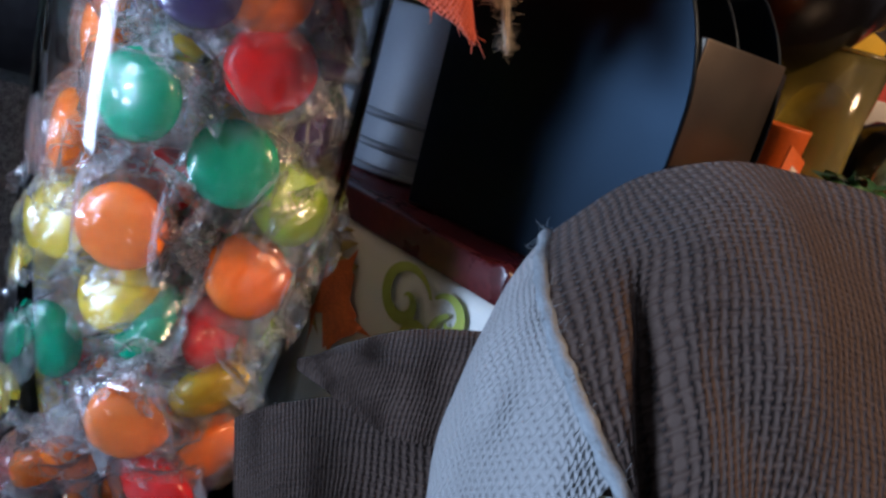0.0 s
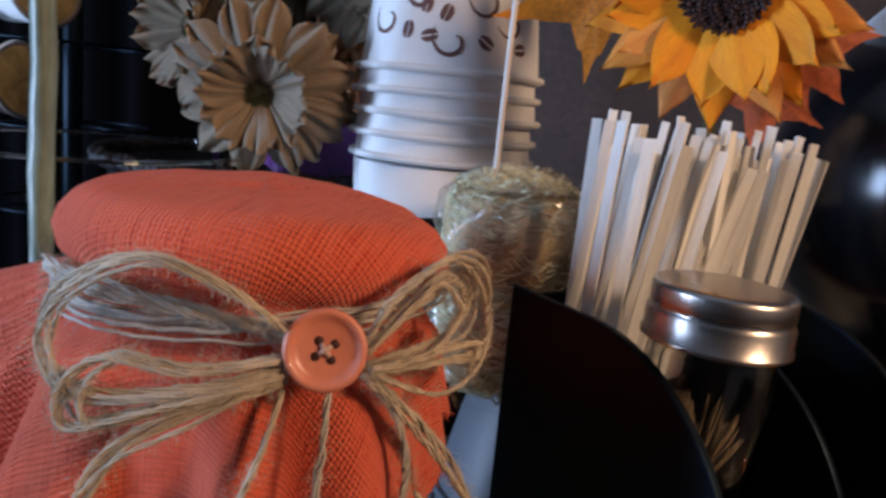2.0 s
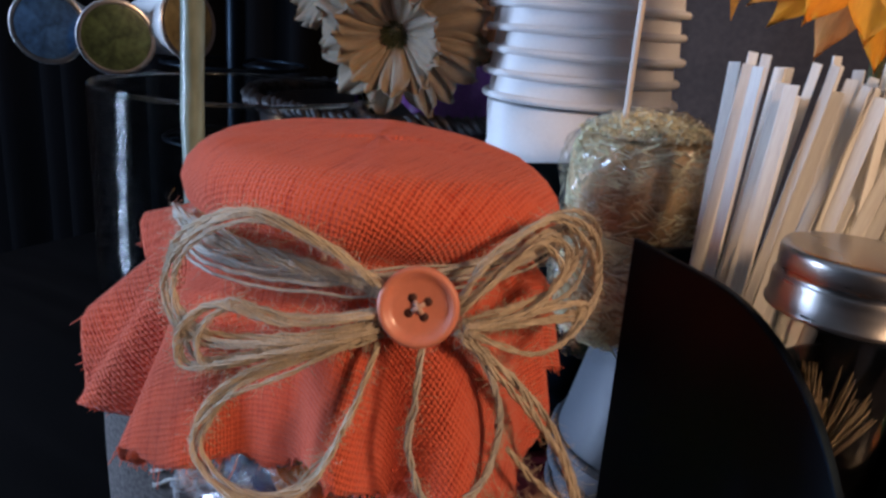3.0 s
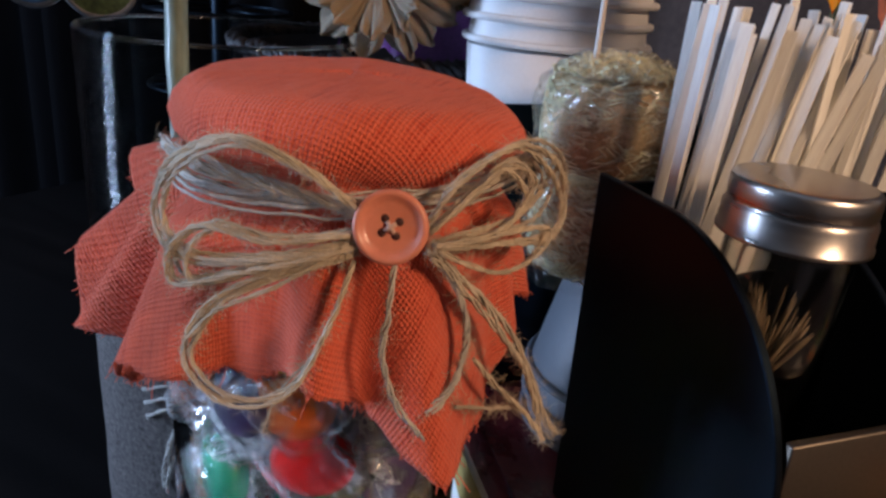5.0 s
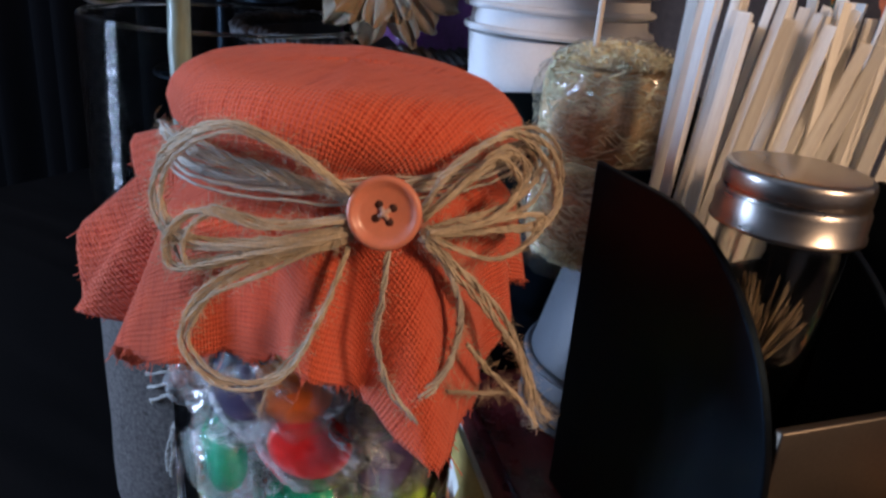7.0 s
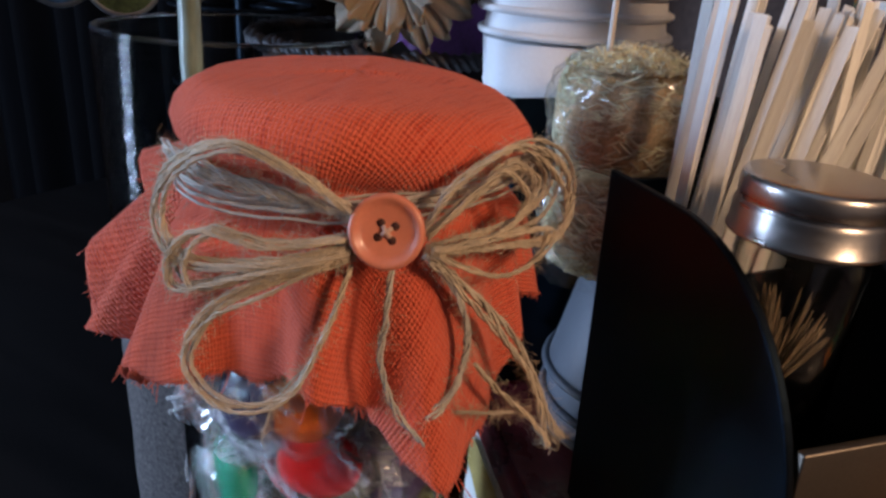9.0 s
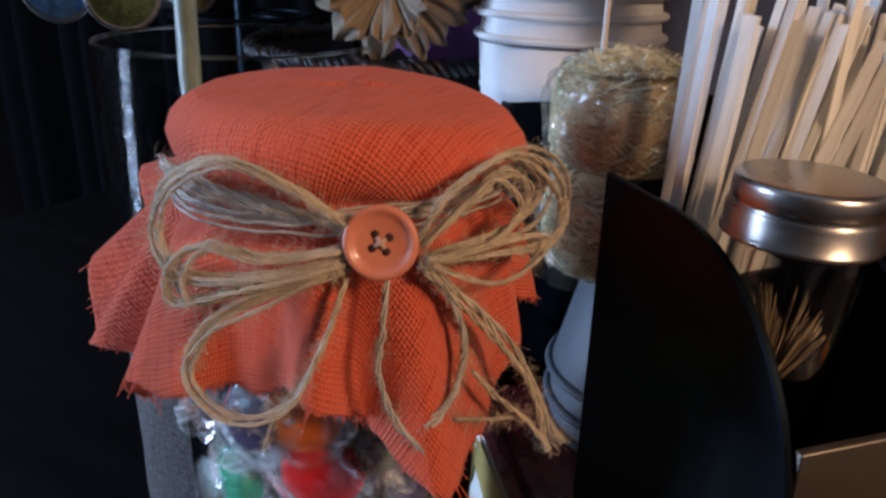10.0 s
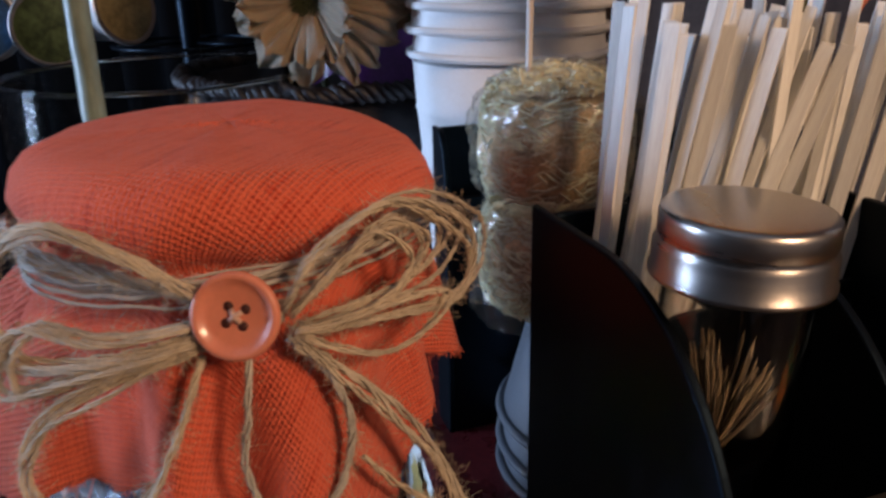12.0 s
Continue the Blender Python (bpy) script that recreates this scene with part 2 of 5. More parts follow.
M_PETAL = mat("golden_petal_cloth", (0.97, 0.29, 0.004), 0.7, var=0.3, scale=60, grain=700, relief=0.0004, stretch=(0.4, 3, 1), rand=0.25, sss=0.15)
M_HEART = mat("brown_heart", (0.035, 0.015, 0.012), 0.7, var=0.5, scale=200)
M_OLIVE = mat("olive_stem", (0.07, 0.075, 0.025), 0.7, var=0.4, scale=120)
M_LEAF = mat("rust_leaf_cloth", (0.50, 0.10, 0.015), 0.7, var=0.5, scale=40, grain=600, relief=0.0004, rand=0.2)
M_LEAFY = mat("orange_leaf_cloth", (0.62, 0.20, 0.02), 0.7, var=0.55, scale=30, grain=600, relief=0.0004, rand=0.3)
M_CREAM = mat("cream_petal_cloth", (0.26, 0.195, 0.125), 0.75, var=0.3, scale=70, grain=700, relief=0.0004, stretch=(0.4, 3, 1), rand=0.12, sss=0.5)
M_PEACH = mat("peach_petal_cloth", (0.52, 0.215, 0.085), 0.75, var=0.3, scale=70, grain=700, relief=0.0004, stretch=(0.4, 3, 1), rand=0.12, sss=0.4)
M_BERRY = mat("tan_berry", (0.42, 0.20, 0.09), 0.5, var=0.4, scale=150, rand=0.4)
M_BASKET = mat("black_wicker", (0.012, 0.009, 0.010), 0.5, var=0.5, scale=150, grain=700, relief=0.0008)
M_PURPLE = mat("purple_satin", (0.10, 0.02, 0.13), 0.35, var=0.4, scale=60)
M_PODGREEN = mat("green_brown_foil", (0.07, 0.10, 0.04), 0.35, 0.2, var=0.8, scale=90, grain=300)
M_PODBLUE = mat("blue_foil", (0.04, 0.09, 0.17), 0.35, 0.2, var=0.7, scale=90, grain=300)
M_PODGOLD = mat("gold_foil", (0.26, 0.20, 0.09), 0.35, 0.3, var=0.5, scale=90, grain=300)
M_GLOSS = mat("glossy_black", (0.008, 0.008, 0.010), 0.20, var=0.3, scale=20, grain=500, relief=0.00002)
M_SILVER = mat("bright_silver", (0.95, 0.95, 0.95), 0.35, 0.15, var=0.05, scale=30)
M_GLAZE = mat("orange_glaze", (0.88, 0.19, 0.012), 0.16, var=0.3, scale=50, grain=300, relief=0.0001, coat=0.6)
M_STEMGLAZE = mat("brown_green_glaze", (0.30, 0.24, 0.08), 0.15, var=0.6, scale=120, coat=0.6)
M_GREENGLAZE = mat("green_glaze", (0.05, 0.13, 0.035), 0.15, var=0.4, scale=100, coat=0.6)
M_WHITEGLAZE = mat("white_glaze", (0.75, 0.72, 0.66), 0.3, var=0.06, scale=60)
M_ORANGEPLASTIC = mat("orange_plastic", (0.68, 0.13, 0.015), 0.35, var=0.15, scale=50)
M_AMBERGLASS = mat("amber_glass", (0.66, 0.58, 0.22), 0.07, var=0.2, scale=45, grain=200, relief=0.0001, trans=0.88)
M_YELLOW = mat("yellow_paper", (0.80, 0.52, 0.03), 0.7, var=0.1, scale=60)
M_REDCARD = mat("red_card", (0.55, 0.03, 0.02), 0.5, var=0.3, scale=60)
M_CURTAIN = mat("black_curtain", (0.0025, 0.0025, 0.003), 0.9, var=0.3, scale=8, grain=300, spec=0.05)
M_BOARD = mat("dark_board", (0.030, 0.016, 0.011), 0.28, var=0.5, scale=12, grain=200, stretch=(1, 6, 1))


# ---- mesh helpers ----
def part(name, bm, material, parent=None, label="", smooth=True):
    me = bpy.data.meshes.new(name)
    if isinstance(bm, tuple):
        me.from_pydata(*bm)
    else:
        bm.to_mesh(me)
        bm.free()
    me.materials.append(material)
    if smooth:
        me.shade_smooth()
    ob = new(name, me)
    if parent is not None:
        ob.parent = parent
    return tagged(ob, label)


def share(name, src, parent, m, label=""):
    """Another object on the mesh of src."""
    ob = new(name, src.data)
    ob.parent, ob.matrix_basis = parent, m
    return tagged(ob, label)


def thing(name, at=(0, 0, 0), label="", category="", group="", kind="", rz=0):
    ob = new(name)
    ob.empty_display_size = 0.01
    ob.matrix_basis = pose(*at, 0, 0, rz)
    return tagged(ob, label, category, group, kind)


def sheet(pts, close_u=False, close_v=False, uv=None):
    """A quad sheet from rows of points; uv: the same shape, in metres."""
    nu, nv = len(pts), len(pts[0])
    bm = bmesh.new()
    vs = [[bm.verts.new(p) for p in row] for row in pts]
    lay = bm.loops.layers.uv.new("UVMap") if uv else None
    for i in range(nu if close_u else nu - 1):
        for j in range(nv if close_v else nv - 1):
            q = [(i, j), ((i + 1) % nu, j), ((i + 1) % nu, (j + 1) % nv), (i, (j + 1) % nv)]
            f = bm.faces.new([vs[a][b] for a, b in q])
            f.smooth = True
            if lay:
                for lp, (a, b), (ra, rb) in zip(f.loops, q, ((i, j), (i + 1, j), (i + 1, j + 1), (i, j + 1))):
                    a2, b2 = (a, b)
                    lp[lay].uv = uv[a2][b2]
    return bm


def lathe(profile, segs=48, at=(0, 0, 0), cap=True):
    """Turns (radius, height) pairs round z."""
    bm = bmesh.new()
    rings = []
    for r, z in profile:
        if r < 1e-5:
            rings.append([bm.verts.new((at[0], at[1], at[2] + z))])
        else:
            rings.append([bm.verts.new((at[0] + r * math.cos(a), at[1] + r * math.sin(a), at[2] + z)) for a in (2 * math.pi * k / segs for k in range(segs))])
    for a, b in zip(rings, rings[1:]):
        for k in range(segs):
            k2 = (k + 1) % segs
            if len(a) == 1 and len(b) == 1:
                continue
            if len(a) == 1:
                bm.faces.new((a[0], b[k2], b[k]))
            elif len(b) == 1:
                bm.faces.new((a[k], a[k2], b[0]))
            else:
                bm.faces.new((a[k], a[k2], b[k2], b[k]))
    if cap:
        for ring in (rings[0], rings[-1]):
            if len(ring) > 1:
                bm.faces.new(ring)
    bmesh.ops.recalc_face_normals(bm, faces=bm.faces)
    return bm


def box(w, d, h, at=(0, 0, 0), bevel=0.001, seg=2):
    bm = bmesh.new()
    bmesh.ops.create_cube(bm, size=1, matrix=Matrix.Translation(at) @ Matrix.Diagonal((w, d, h, 1)))
    if bevel:
        bmesh.ops.bevel(bm, geom=bm.edges[:], offset=bevel, segments=seg, affect="EDGES", profile=0.5)
    return bm


def slab(outline, thick, bevel=0.0006, to=None):
    """A plate: an outline in (x, z) with its thickness along y, centred."""
    bm = bmesh.new()
    a = [bm.verts.new((x, -thick / 2, z)) for x, z in outline]
    b = [bm.verts.new((x, thick / 2, z)) for x, z in outline]
    bm.faces.new(a)
    bm.faces.new(b[::-1])
    n = len(a)
    for i in range(n):
        bm.faces.new((a[i], b[i], b[(i + 1) % n], a[(i + 1) % n]))
    bmesh.ops.recalc_face_normals(bm, faces=bm.faces)
    if bevel:
        es = [e for e in bm.edges if abs(e.verts[0].co.y - e.verts[1].co.y) < 1e-7]
        bmesh.ops.bevel(bm, geom=es, offset=bevel, segments=2, affect="EDGES", profile=0.5)
    if to:
        bm.transform(to)
    return bm


def spline(points, n):
    """n + 1 points on a smooth line through the points."""
    P = [Vector(p) for p in points]
    P = [2 * P[0] - P[1]] + P + [2 * P[-1] - P[-2]]
    out = []
    for k in range(n + 1):
        s = k / n * (len(P) - 3)
        i = min(int(s), len(P) - 4)
        u = s - i
        a, b, c, d = P[i:i + 4]
        out.append(0.5 * (2 * b + (c - a) * u + (2 * a - 5 * b + 4 * c - d) * u * u + (3 * b - a - 3 * c + d) * u ** 3))
    return out


def tube(line, radius, segs=6, bm=None, closed=False, taper=None):
    """A round tube along a line of vectors."""
    bm = bm or bmesh.new()
    rings = []
    up = Vector((0.13, 0.21, 0.97))
    n = len(line)
    for k, p in enumerate(line):
        t = (line[min(k + 1, n - 1)] - line[max(k - 1, 0)]).normalized()
        u = t.cross(up)
        if u.length < 1e-3:
            u = t.cross(Vector((1, 0, 0)))
        u.normalize()
        v = t.cross(u)
        r = radius * (taper(k / (n - 1)) if taper else 1)
        rings.append([bm.verts.new(p + r * (math.cos(2 * math.pi * s / segs) * u + math.sin(2 * math.pi * s / segs) * v)) for s in range(segs)])
    for a, b in zip(rings, rings[1:]):
        for s in range(segs):
            bm.faces.new((a[s], a[(s + 1) % segs], b[(s + 1) % segs], b[s]))
    bm.faces.new(rings[0][::-1])
    bm.faces.new(rings[-1])
    return bm


def twine(line, radius, rng, plies=3, turns=None, bm=None):
    """Twisted plies along a line, a little uneven."""
    bm = bm or bmesh.new()
    n = len(line)
    length = sum((b - a).length for a, b in zip(line, line[1:]))
    turns = turns or length / 0.017
    ph = rng.random() * 6.28
    for s in range(plies):
        pts = []
        for k, p in enumerate(line):
            t = (line[min(k + 1, n - 1)] - line[max(k - 1, 0)]).normalized()
            u = t.cross(Vector((0.1, 0.2, 0.97))).normalized()
            v = t.cross(u)
            a = ph + 2 * math.pi * (s / plies + turns * k / n)
            w = radius * 0.62 * (1 + 1.1 * noise.noise(p * 260 + Vector((s * 9, 0, 0))))
            pts.append(p + w * (math.cos(a) * u + math.sin(a) * v))
        tube(pts, radius * 0.47, 5, bm)
    return bm


def hairs(lines, count, rng, length=0.004, thick=0.00004):
    """Loose fibres that stand off lines of vectors."""
    bm = bmesh.new()
    for _ in range(count):
        ln = rng.choice(lines)
        p = ln[rng.randrange(len(ln))] + Vector([rng.gauss(0, 0.0006) for _ in range(3)])
        d = Vector([rng.gauss(0, 1) for _ in range(3)]).normalized()
        e = Vector([rng.gauss(0, 0.5) for _ in range(3)])
        L = length * (0.3 + rng.random())
        tube([p, p + d * L * 0.5, p + (d + 0.5 * e).normalized() * L], thick, 3, bm)
    return bm

# ---- the room ----
def wall(name, w, d, h, at, material, label, cat="wall"):
    return tagged(part(name, box(w, d, h, at, 0.004), material), label, cat, kind="structure")


# Floor, ceiling, south and west walls are unseen, added to shape light and reflections.
wall("floor", 4.6, 4.6, 0.1, (0, -0.6, -0.95), M_FLOOR, "unseen brown wooden floor boards added under the room", "floor")
wall("ceiling", 4.6, 4.6, 0.1, (0, -0.6, 1.65), M_CEIL, "unseen plain off-white ceiling added over the room", "ceiling")
wall("wall_north", 4.4, 0.1, 2.5, (0, 1.1, 0.35), M_WALL, "warm brown painted wall behind the table")
# East wall is added out of view as a warm reflector for the organizer's lip.
wall("wall_east", 0.1, 4.4, 2.5, (1.7, -0.6, 0.35), M_LIGHTWALL, "unseen light peach side wall added to reflect warm light")
wall("wall_south", 4.4, 0.1, 2.5, (0, -2.75, 0.35), M_DARKWALL, "unseen dark rear wall added to close the room")
wall_w = thing("wall_west", label="unseen dark wall added round a tall window opening", category="wall", kind="structure")
part("wall_piece", box(0.1, 1.61, 2.5, (-1.75, 0.245, 0.35), 0.004), M_DARKWALL, wall_w)
part("wall_piece", box(0.1, 1.52, 2.5, (-1.75, -1.94, 0.35), 0.004), M_DARKWALL, wall_w)
part("wall_piece", box(0.1, 0.62, 0.75, (-1.75, -0.87, 1.225), 0.004), M_DARKWALL, wall_w)
part("wall_piece", box(0.1, 0.62, 0.55, (-1.75, -0.87, -0.625), 0.004), M_DARKWALL, wall_w)

# ---- the table with the cloth-covered riser ----
TABLE = -0.115
TURN_T = -46
table = thing("table", label="dark wooden table under the display", category="table")
part("tabletop", box(1.9, 1.3, 0.04, (0.1, 0.35, TABLE - 0.021), 0.006), M_TABLE, table)
for sx in (-0.75, 0.95):
    for sy in (-0.2, 0.9):
        part("leg", box(0.07, 0.07, 0.75, (sx, sy, TABLE - 0.41), 0.006), M_TABLE, table)

LIFT = 0.009
riser = thing("riser", (-0.020, 0.293, LIFT), "low riser covered with white cloth printed with scrolls and leaves", "riser", rz=TURN_T)


def cloth_block():
    """Rounded top edge, slightly wavy front."""
    rows, uv = [], []
    x0, x1, n = -0.34, 0.42, 90
    prof = [(-0.004, -0.1235)] + [(-0.004, -0.1235 + 0.118 * k / 10) for k in range(1, 11)] + [(-0.0025, -0.0012), (0.002, 0.0), (0.1, 0.0), (0.42, 0.0), (0.42, -0.1235)]
    for k in range(n + 1):
        x = x0 + (x1 - x0) * k / n
        row, ur, s = [], [], 0
        for i, (y, z) in enumerate(prof):
            w = 0.0016 * noise.noise(Vector((x * 40, z * 9, 3))) * min(1, max(0, -z * 20))
            row.append((x, y + w, z))
            ur.append((x, s))
            s += 0.02
        rows.append(row)
        uv.append(ur)
    return sheet(rows, uv=uv)


part("tablecloth", cloth_block(), M_CLOTH, riser, "white cotton cloth printed with green scrolls and orange leaves")


def scroll(cx, cz, size, turns, start, width, flip=1):
    """A printed spiral with a swelling line, on the front of the cloth."""
    L, R = [], []
    n = 60
    for k in range(n + 1):
        s = k / n
        a = start + flip * turns * 2 * math.pi * s
        r = size * (1 - s) ** 0.8 + 0.0006
        w = width * (0.35 + math.sin(math.pi * min(1, s * 1.05)) * 0.9)
        for lst, q in ((L, r + w / 2), (R, max(0.0002, r - w / 2))):
            lst.append((cx + q * math.cos(a), -0.0062, cz + q * math.sin(a)))
    return sheet([L, R])


def leaf_outline(points=5, size=0.02, seed=0, notch=0.5):
    """A lobed autumn leaf: angle and radius pairs."""
    rng = random.Random(seed)
    out = []
    for k in range(points):
        base = -math.pi * 0.75 + 1.5 * math.pi * k / (points - 1)
        big = size * (1 - 0.3 * abs(k - (points - 1) / 2) / points * 2)
        for da, f in ((-0.20, notch + 0.12), (-0.12, 0.72), (-0.08, 0.78), (0, 1.0), (0.08, 0.8), (0.13, 0.7), (0.22, notch + 0.1)):
            out.append((base + da + rng.uniform(-0.02, 0.02), big * f * rng.uniform(0.94, 1.06)))
        out.append((base + 0.55, size * notch * rng.uniform(0.7, 0.9)))
    out[-1] = (math.pi, size * 0.14)
    return out


def flat_leaf(cx, cz, size, rot, seed, y=-0.0062, notch=0.62):
    bm = bmesh.new()
    c = bm.verts.new((cx, y, cz))
    vs = [bm.verts.new((cx + r * math.cos(a + rot), y, min(-0.0015, cz + r * math.sin(a + rot)))) for a, r in leaf_outline(5, size, seed, notch)]
    for a, b in zip(vs, vs[1:] + vs[:1]):
        bm.faces.new((c, a, b))
    return bm


for cx, cz, size, turns, st, w, fl in ((0.052, -0.014, 0.0130, 1.25, 0.4, 0.0042, 1), (0.074, -0.012, 0.0085, 0.8, 2.6, 0.0034, -1), (0.078, -0.022, 0.012, 0.7, 1.9, 0.004, 1), (0.060, -0.028, 0.010, 0.6, 0.3, 0.003, 1), (0.10, -0.04, 0.013, 1.1, 1.0, 0.004, -1), (-0.06, -0.03, 0.013, 1.1, 2.0, 0.004, 1), (0.15, -0.03, 0.012, 1.1, 0.2, 0.004, 1)):
    part("scroll_print", scroll(cx, cz, size, turns, st, w, fl), M_GREENPRINT, riser, "olive green scroll print")
# Large gold leaves also cover cloth in shade; their dull tone stands for it.
for cx, cz, size, rot, seed, mt in ((0.012, -0.036, 0.031, 1.2, 1, M_LEAFPRINT), (0.006, -0.016, 0.0158, -1.7, 2, M_GOLDPRINT), (-0.017, -0.022, 0.0430, 0.4, 7, M_GOLDPRINT), (-0.062, -0.024, 0.0225, 2.0, 9, M_GOLDPRINT), (0.13, -0.05, 0.026, 0.5, 4, M_LEAFPRINT), (-0.03, -0.06, 0.026, 2.2, 5, M_LEAFPRINT)):
    part("leaf_print", flat_leaf(cx, cz, size, rot, seed, -0.0064 if mt is M_LEAFPRINT else -0.00605 + 0.004 * cx, 0.9 if cx < -0.01 else 0.62), mt, riser, "printed autumn leaf")

tray = thing("tray", (-0.020, 0.293, LIFT + 0.0004), "flat dark red lacquered tray with a raised rim, under the organizer", "tray", rz=TURN_T)
part("base", box(0.285, 0.125, 0.0104, (-0.052, 0.063, 0.0054), 0.002), M_RED, tray)
part("rim", slab([(-0.197, 0), (-0.197, 0.0122), (0.084, 0.0122), (0.088, 0.0142), (0.092, 0.0122), (0.092, 0)], 0.0050, 0.001, Matrix.Translation((0, -0.0024, 0.0005))), M_RED, tray, "dark red rim with a small bulge at its end")

# ---- organizer ----
TURN_O = -40


def side_outline(U, H, F, top=0.036, back=0.004):
    """High at the back, falling in a quarter round to the front."""
    pts = [(0.001, 0), (0, H)]
    n = 22
    for k in range(n + 1):
        a = math.pi / 2 * k / n
        pts.append((top + (U - top) * math.sin(a), F + (H - F) * math.cos(a)))
    pts += [(U, F * 0.8), (U - back * 0.3, F * 0.4), (U - back, 0)]
    return pts


def organizer(at, U, H, W, F, label):
    org = thing("desk_organizer", at, label, "organizer", rz=TURN_O)
    T = 0.0026
    ol = side_outline(U, H, F)
    for y, nm in ((0, "side_panel"), (W * 0.56, "divider"), (W, "side_panel")):
        k = 0.97 if nm == "divider" else 1.0
        part(nm, slab([(x * k, z * k) for x, z in ol], T, 0.0007, Matrix.Translation((0, y, 0))), M_BLACK, org, smooth=False)
    part("back_wall", box(T, W - T - 0.0002, H - 0.004, (0.0015, W / 2, H / 2 - 0.001), 0.0005), M_BLACK, org)
    part("cross_wall", box(T, W * 0.56 - T, H * 0.80, (0.031, W * 0.28, H * 0.40 + 0.001), 0.0005), M_BLACK, org)
    part("cross_wall", box(T, W * 0.44 - T, H * 0.80, (0.031, W * 0.78, H * 0.40 + 0.001), 0.0005), M_BLACK, org)
    part("floor_plate", box(U - 0.010, W - T, T, (U / 2 - 0.002, W / 2, 0.0373), 0.0005), M_BLACK, org)
    return org


org = organizer((0.005, 0.2910, 0.0206), 0.0965, 0.1250, 0.088, 0.0595, "black satin desk organizer with quarter-round sides and taupe front")
part("front_lip", box(0.0028, 0.0848, 0.040, (0.0930, 0.044, 0.0650), 0.0006), M_LIP, org, "taupe metallic front strip")
drawer = part("drawer", slab([(0.0018, 0.001), (0.0018, 0.033), (0.024, 0.033), (0.029, 0.024), (0.047, 0.024), (0.052, 0.033), (0.0862, 0.033), (0.0862, 0.001)], 0.0028, 0.0006, Matrix.Translation((0.0905, 0, 0)) @ pose(0, 0, 0, 0, 0, 90)), M_LIP, org, "taupe drawer front with a finger notch")
part("drawer_body", box(0.080, 0.078, 0.022, (0.045, 0.044, 0.013), 0.001), M_BLACK, org)

rear = thing("storage_bin", (-0.0656, 0.3511, LIFT + 0.0005), "tall narrow black plastic bin behind the wrapped bundle", "bin", rz=TURN_O)
HB = 0.141
ob2 = [(0, 0), (0, HB)] + [(0.005 + 0.010 * math.sin(a), HB - 0.024 + 0.024 * math.cos(a)) for a in (math.pi / 2 * k / 10 for k in range(11))] + [(0.015, 0)]
for y in (0, 0.10):
    part("side_panel", slab(ob2, 0.0026, 0.0006, Matrix.Translation((0, y, 0))), M_BLACK, rear, smooth=False)
part("back_wall", box(0.0026, 0.097, HB - 0.001, (0.0015, 0.05, HB / 2), 0.0005), M_BLACK, rear)
part("front_wall", box(0.0026, 0.097, HB - 0.026, (0.0135, 0.05, (HB - 0.026) / 2), 0.0005), M_BLACK, rear)

# ---- wooden stirrers ----
ORG = pose(0.005, 0.2910, 0.0206, 0, 0, TURN_O)


def stirrer_mesh(length, width, bend, seed):
    rng = random.Random(seed)
    n = 8
    bm = bmesh.new()
    rings = []
    for k in range(n + 1):
        s = k / n
        z = s * length
        off = bend * math.sin(math.pi * s)
        w = width / 2
        rings.append([bm.verts.new((off + dx, dy, z + (rng.uniform(-0.0004, 0.0004) if k in (0, n) else 0))) for dx, dy in ((-0.00045, -w), (0.00045, -w), (0.00045, w), (-0.00045, w))])
    for a, b in zip(rings, rings[1:]):
        for s in range(4):
            bm.faces.new((a[s], a[(s + 1) % 4], b[(s + 1) % 4], b[s]))
    bm.faces.new(rings[0][::-1])
    bm.faces.new(rings[-1])
    bmesh.ops.bevel(bm, geom=bm.edges[:], offset=0.00015, segments=1, affect="EDGES")
    return bm


srng = random.Random(5)
stir_src = []
for k in range(4):
    s_ob = part("wood_stirrer", stirrer_mesh((0.140, 0.136, 0.143, 0.133)[k], (0.0032, 0.0037, 0.0027, 0.0030)[k], (0.0008, -0.001, 0.0004, 0.0015)[k], k), M_WOOD, smooth=False)
    stir_src.append(tagged(s_ob, "thin pale birch wood coffee stirrer standing in the organizer", "stirrer", "coffee stirrers in the organizer"))


def stand(yb, xb, yt, xt, zt, spin):
    """The pose of a stirrer from its foot to its tip, in the organizer's own axes."""
    foot, tip = ORG @ Vector((xb, yb, 0.0390)), ORG @ Vector((xt, yt, zt))
    z = (tip - foot).normalized()
    x = (ORG.to_3x3() @ Vector((1, 0, 0)))
    x = (x - z * x.dot(z)).normalized()
    y = z.cross(x)
    m = Matrix((x, y, z)).transposed().to_4x4()
    return Matrix.Translation(foot) @ m @ pose(0, 0, 0, 0, 0, spin)


stands = []
for k in range(44):
    # a bundle that fans out over the spice jar
    f = k / 43
    yb = 0.008 + 0.020 * f + srng.gauss(0, 0.0022)
    xb = srng.uniform(0.008, 0.027)
    yt = yb + 0.009 + 0.031 * f + srng.gauss(0, 0.0045)
    if k in (17, 25, 33):
        yb, xb, yt = 0.014 + 0.0004 * k, 0.0275, 0.056 + 0.0006 * k
    stands.append((yb, xb, yt, xb + srng.uniform(-0.005, 0.005), 0.176 + srng.gauss(0, 0.0036), srng.gauss(-44, 10)))
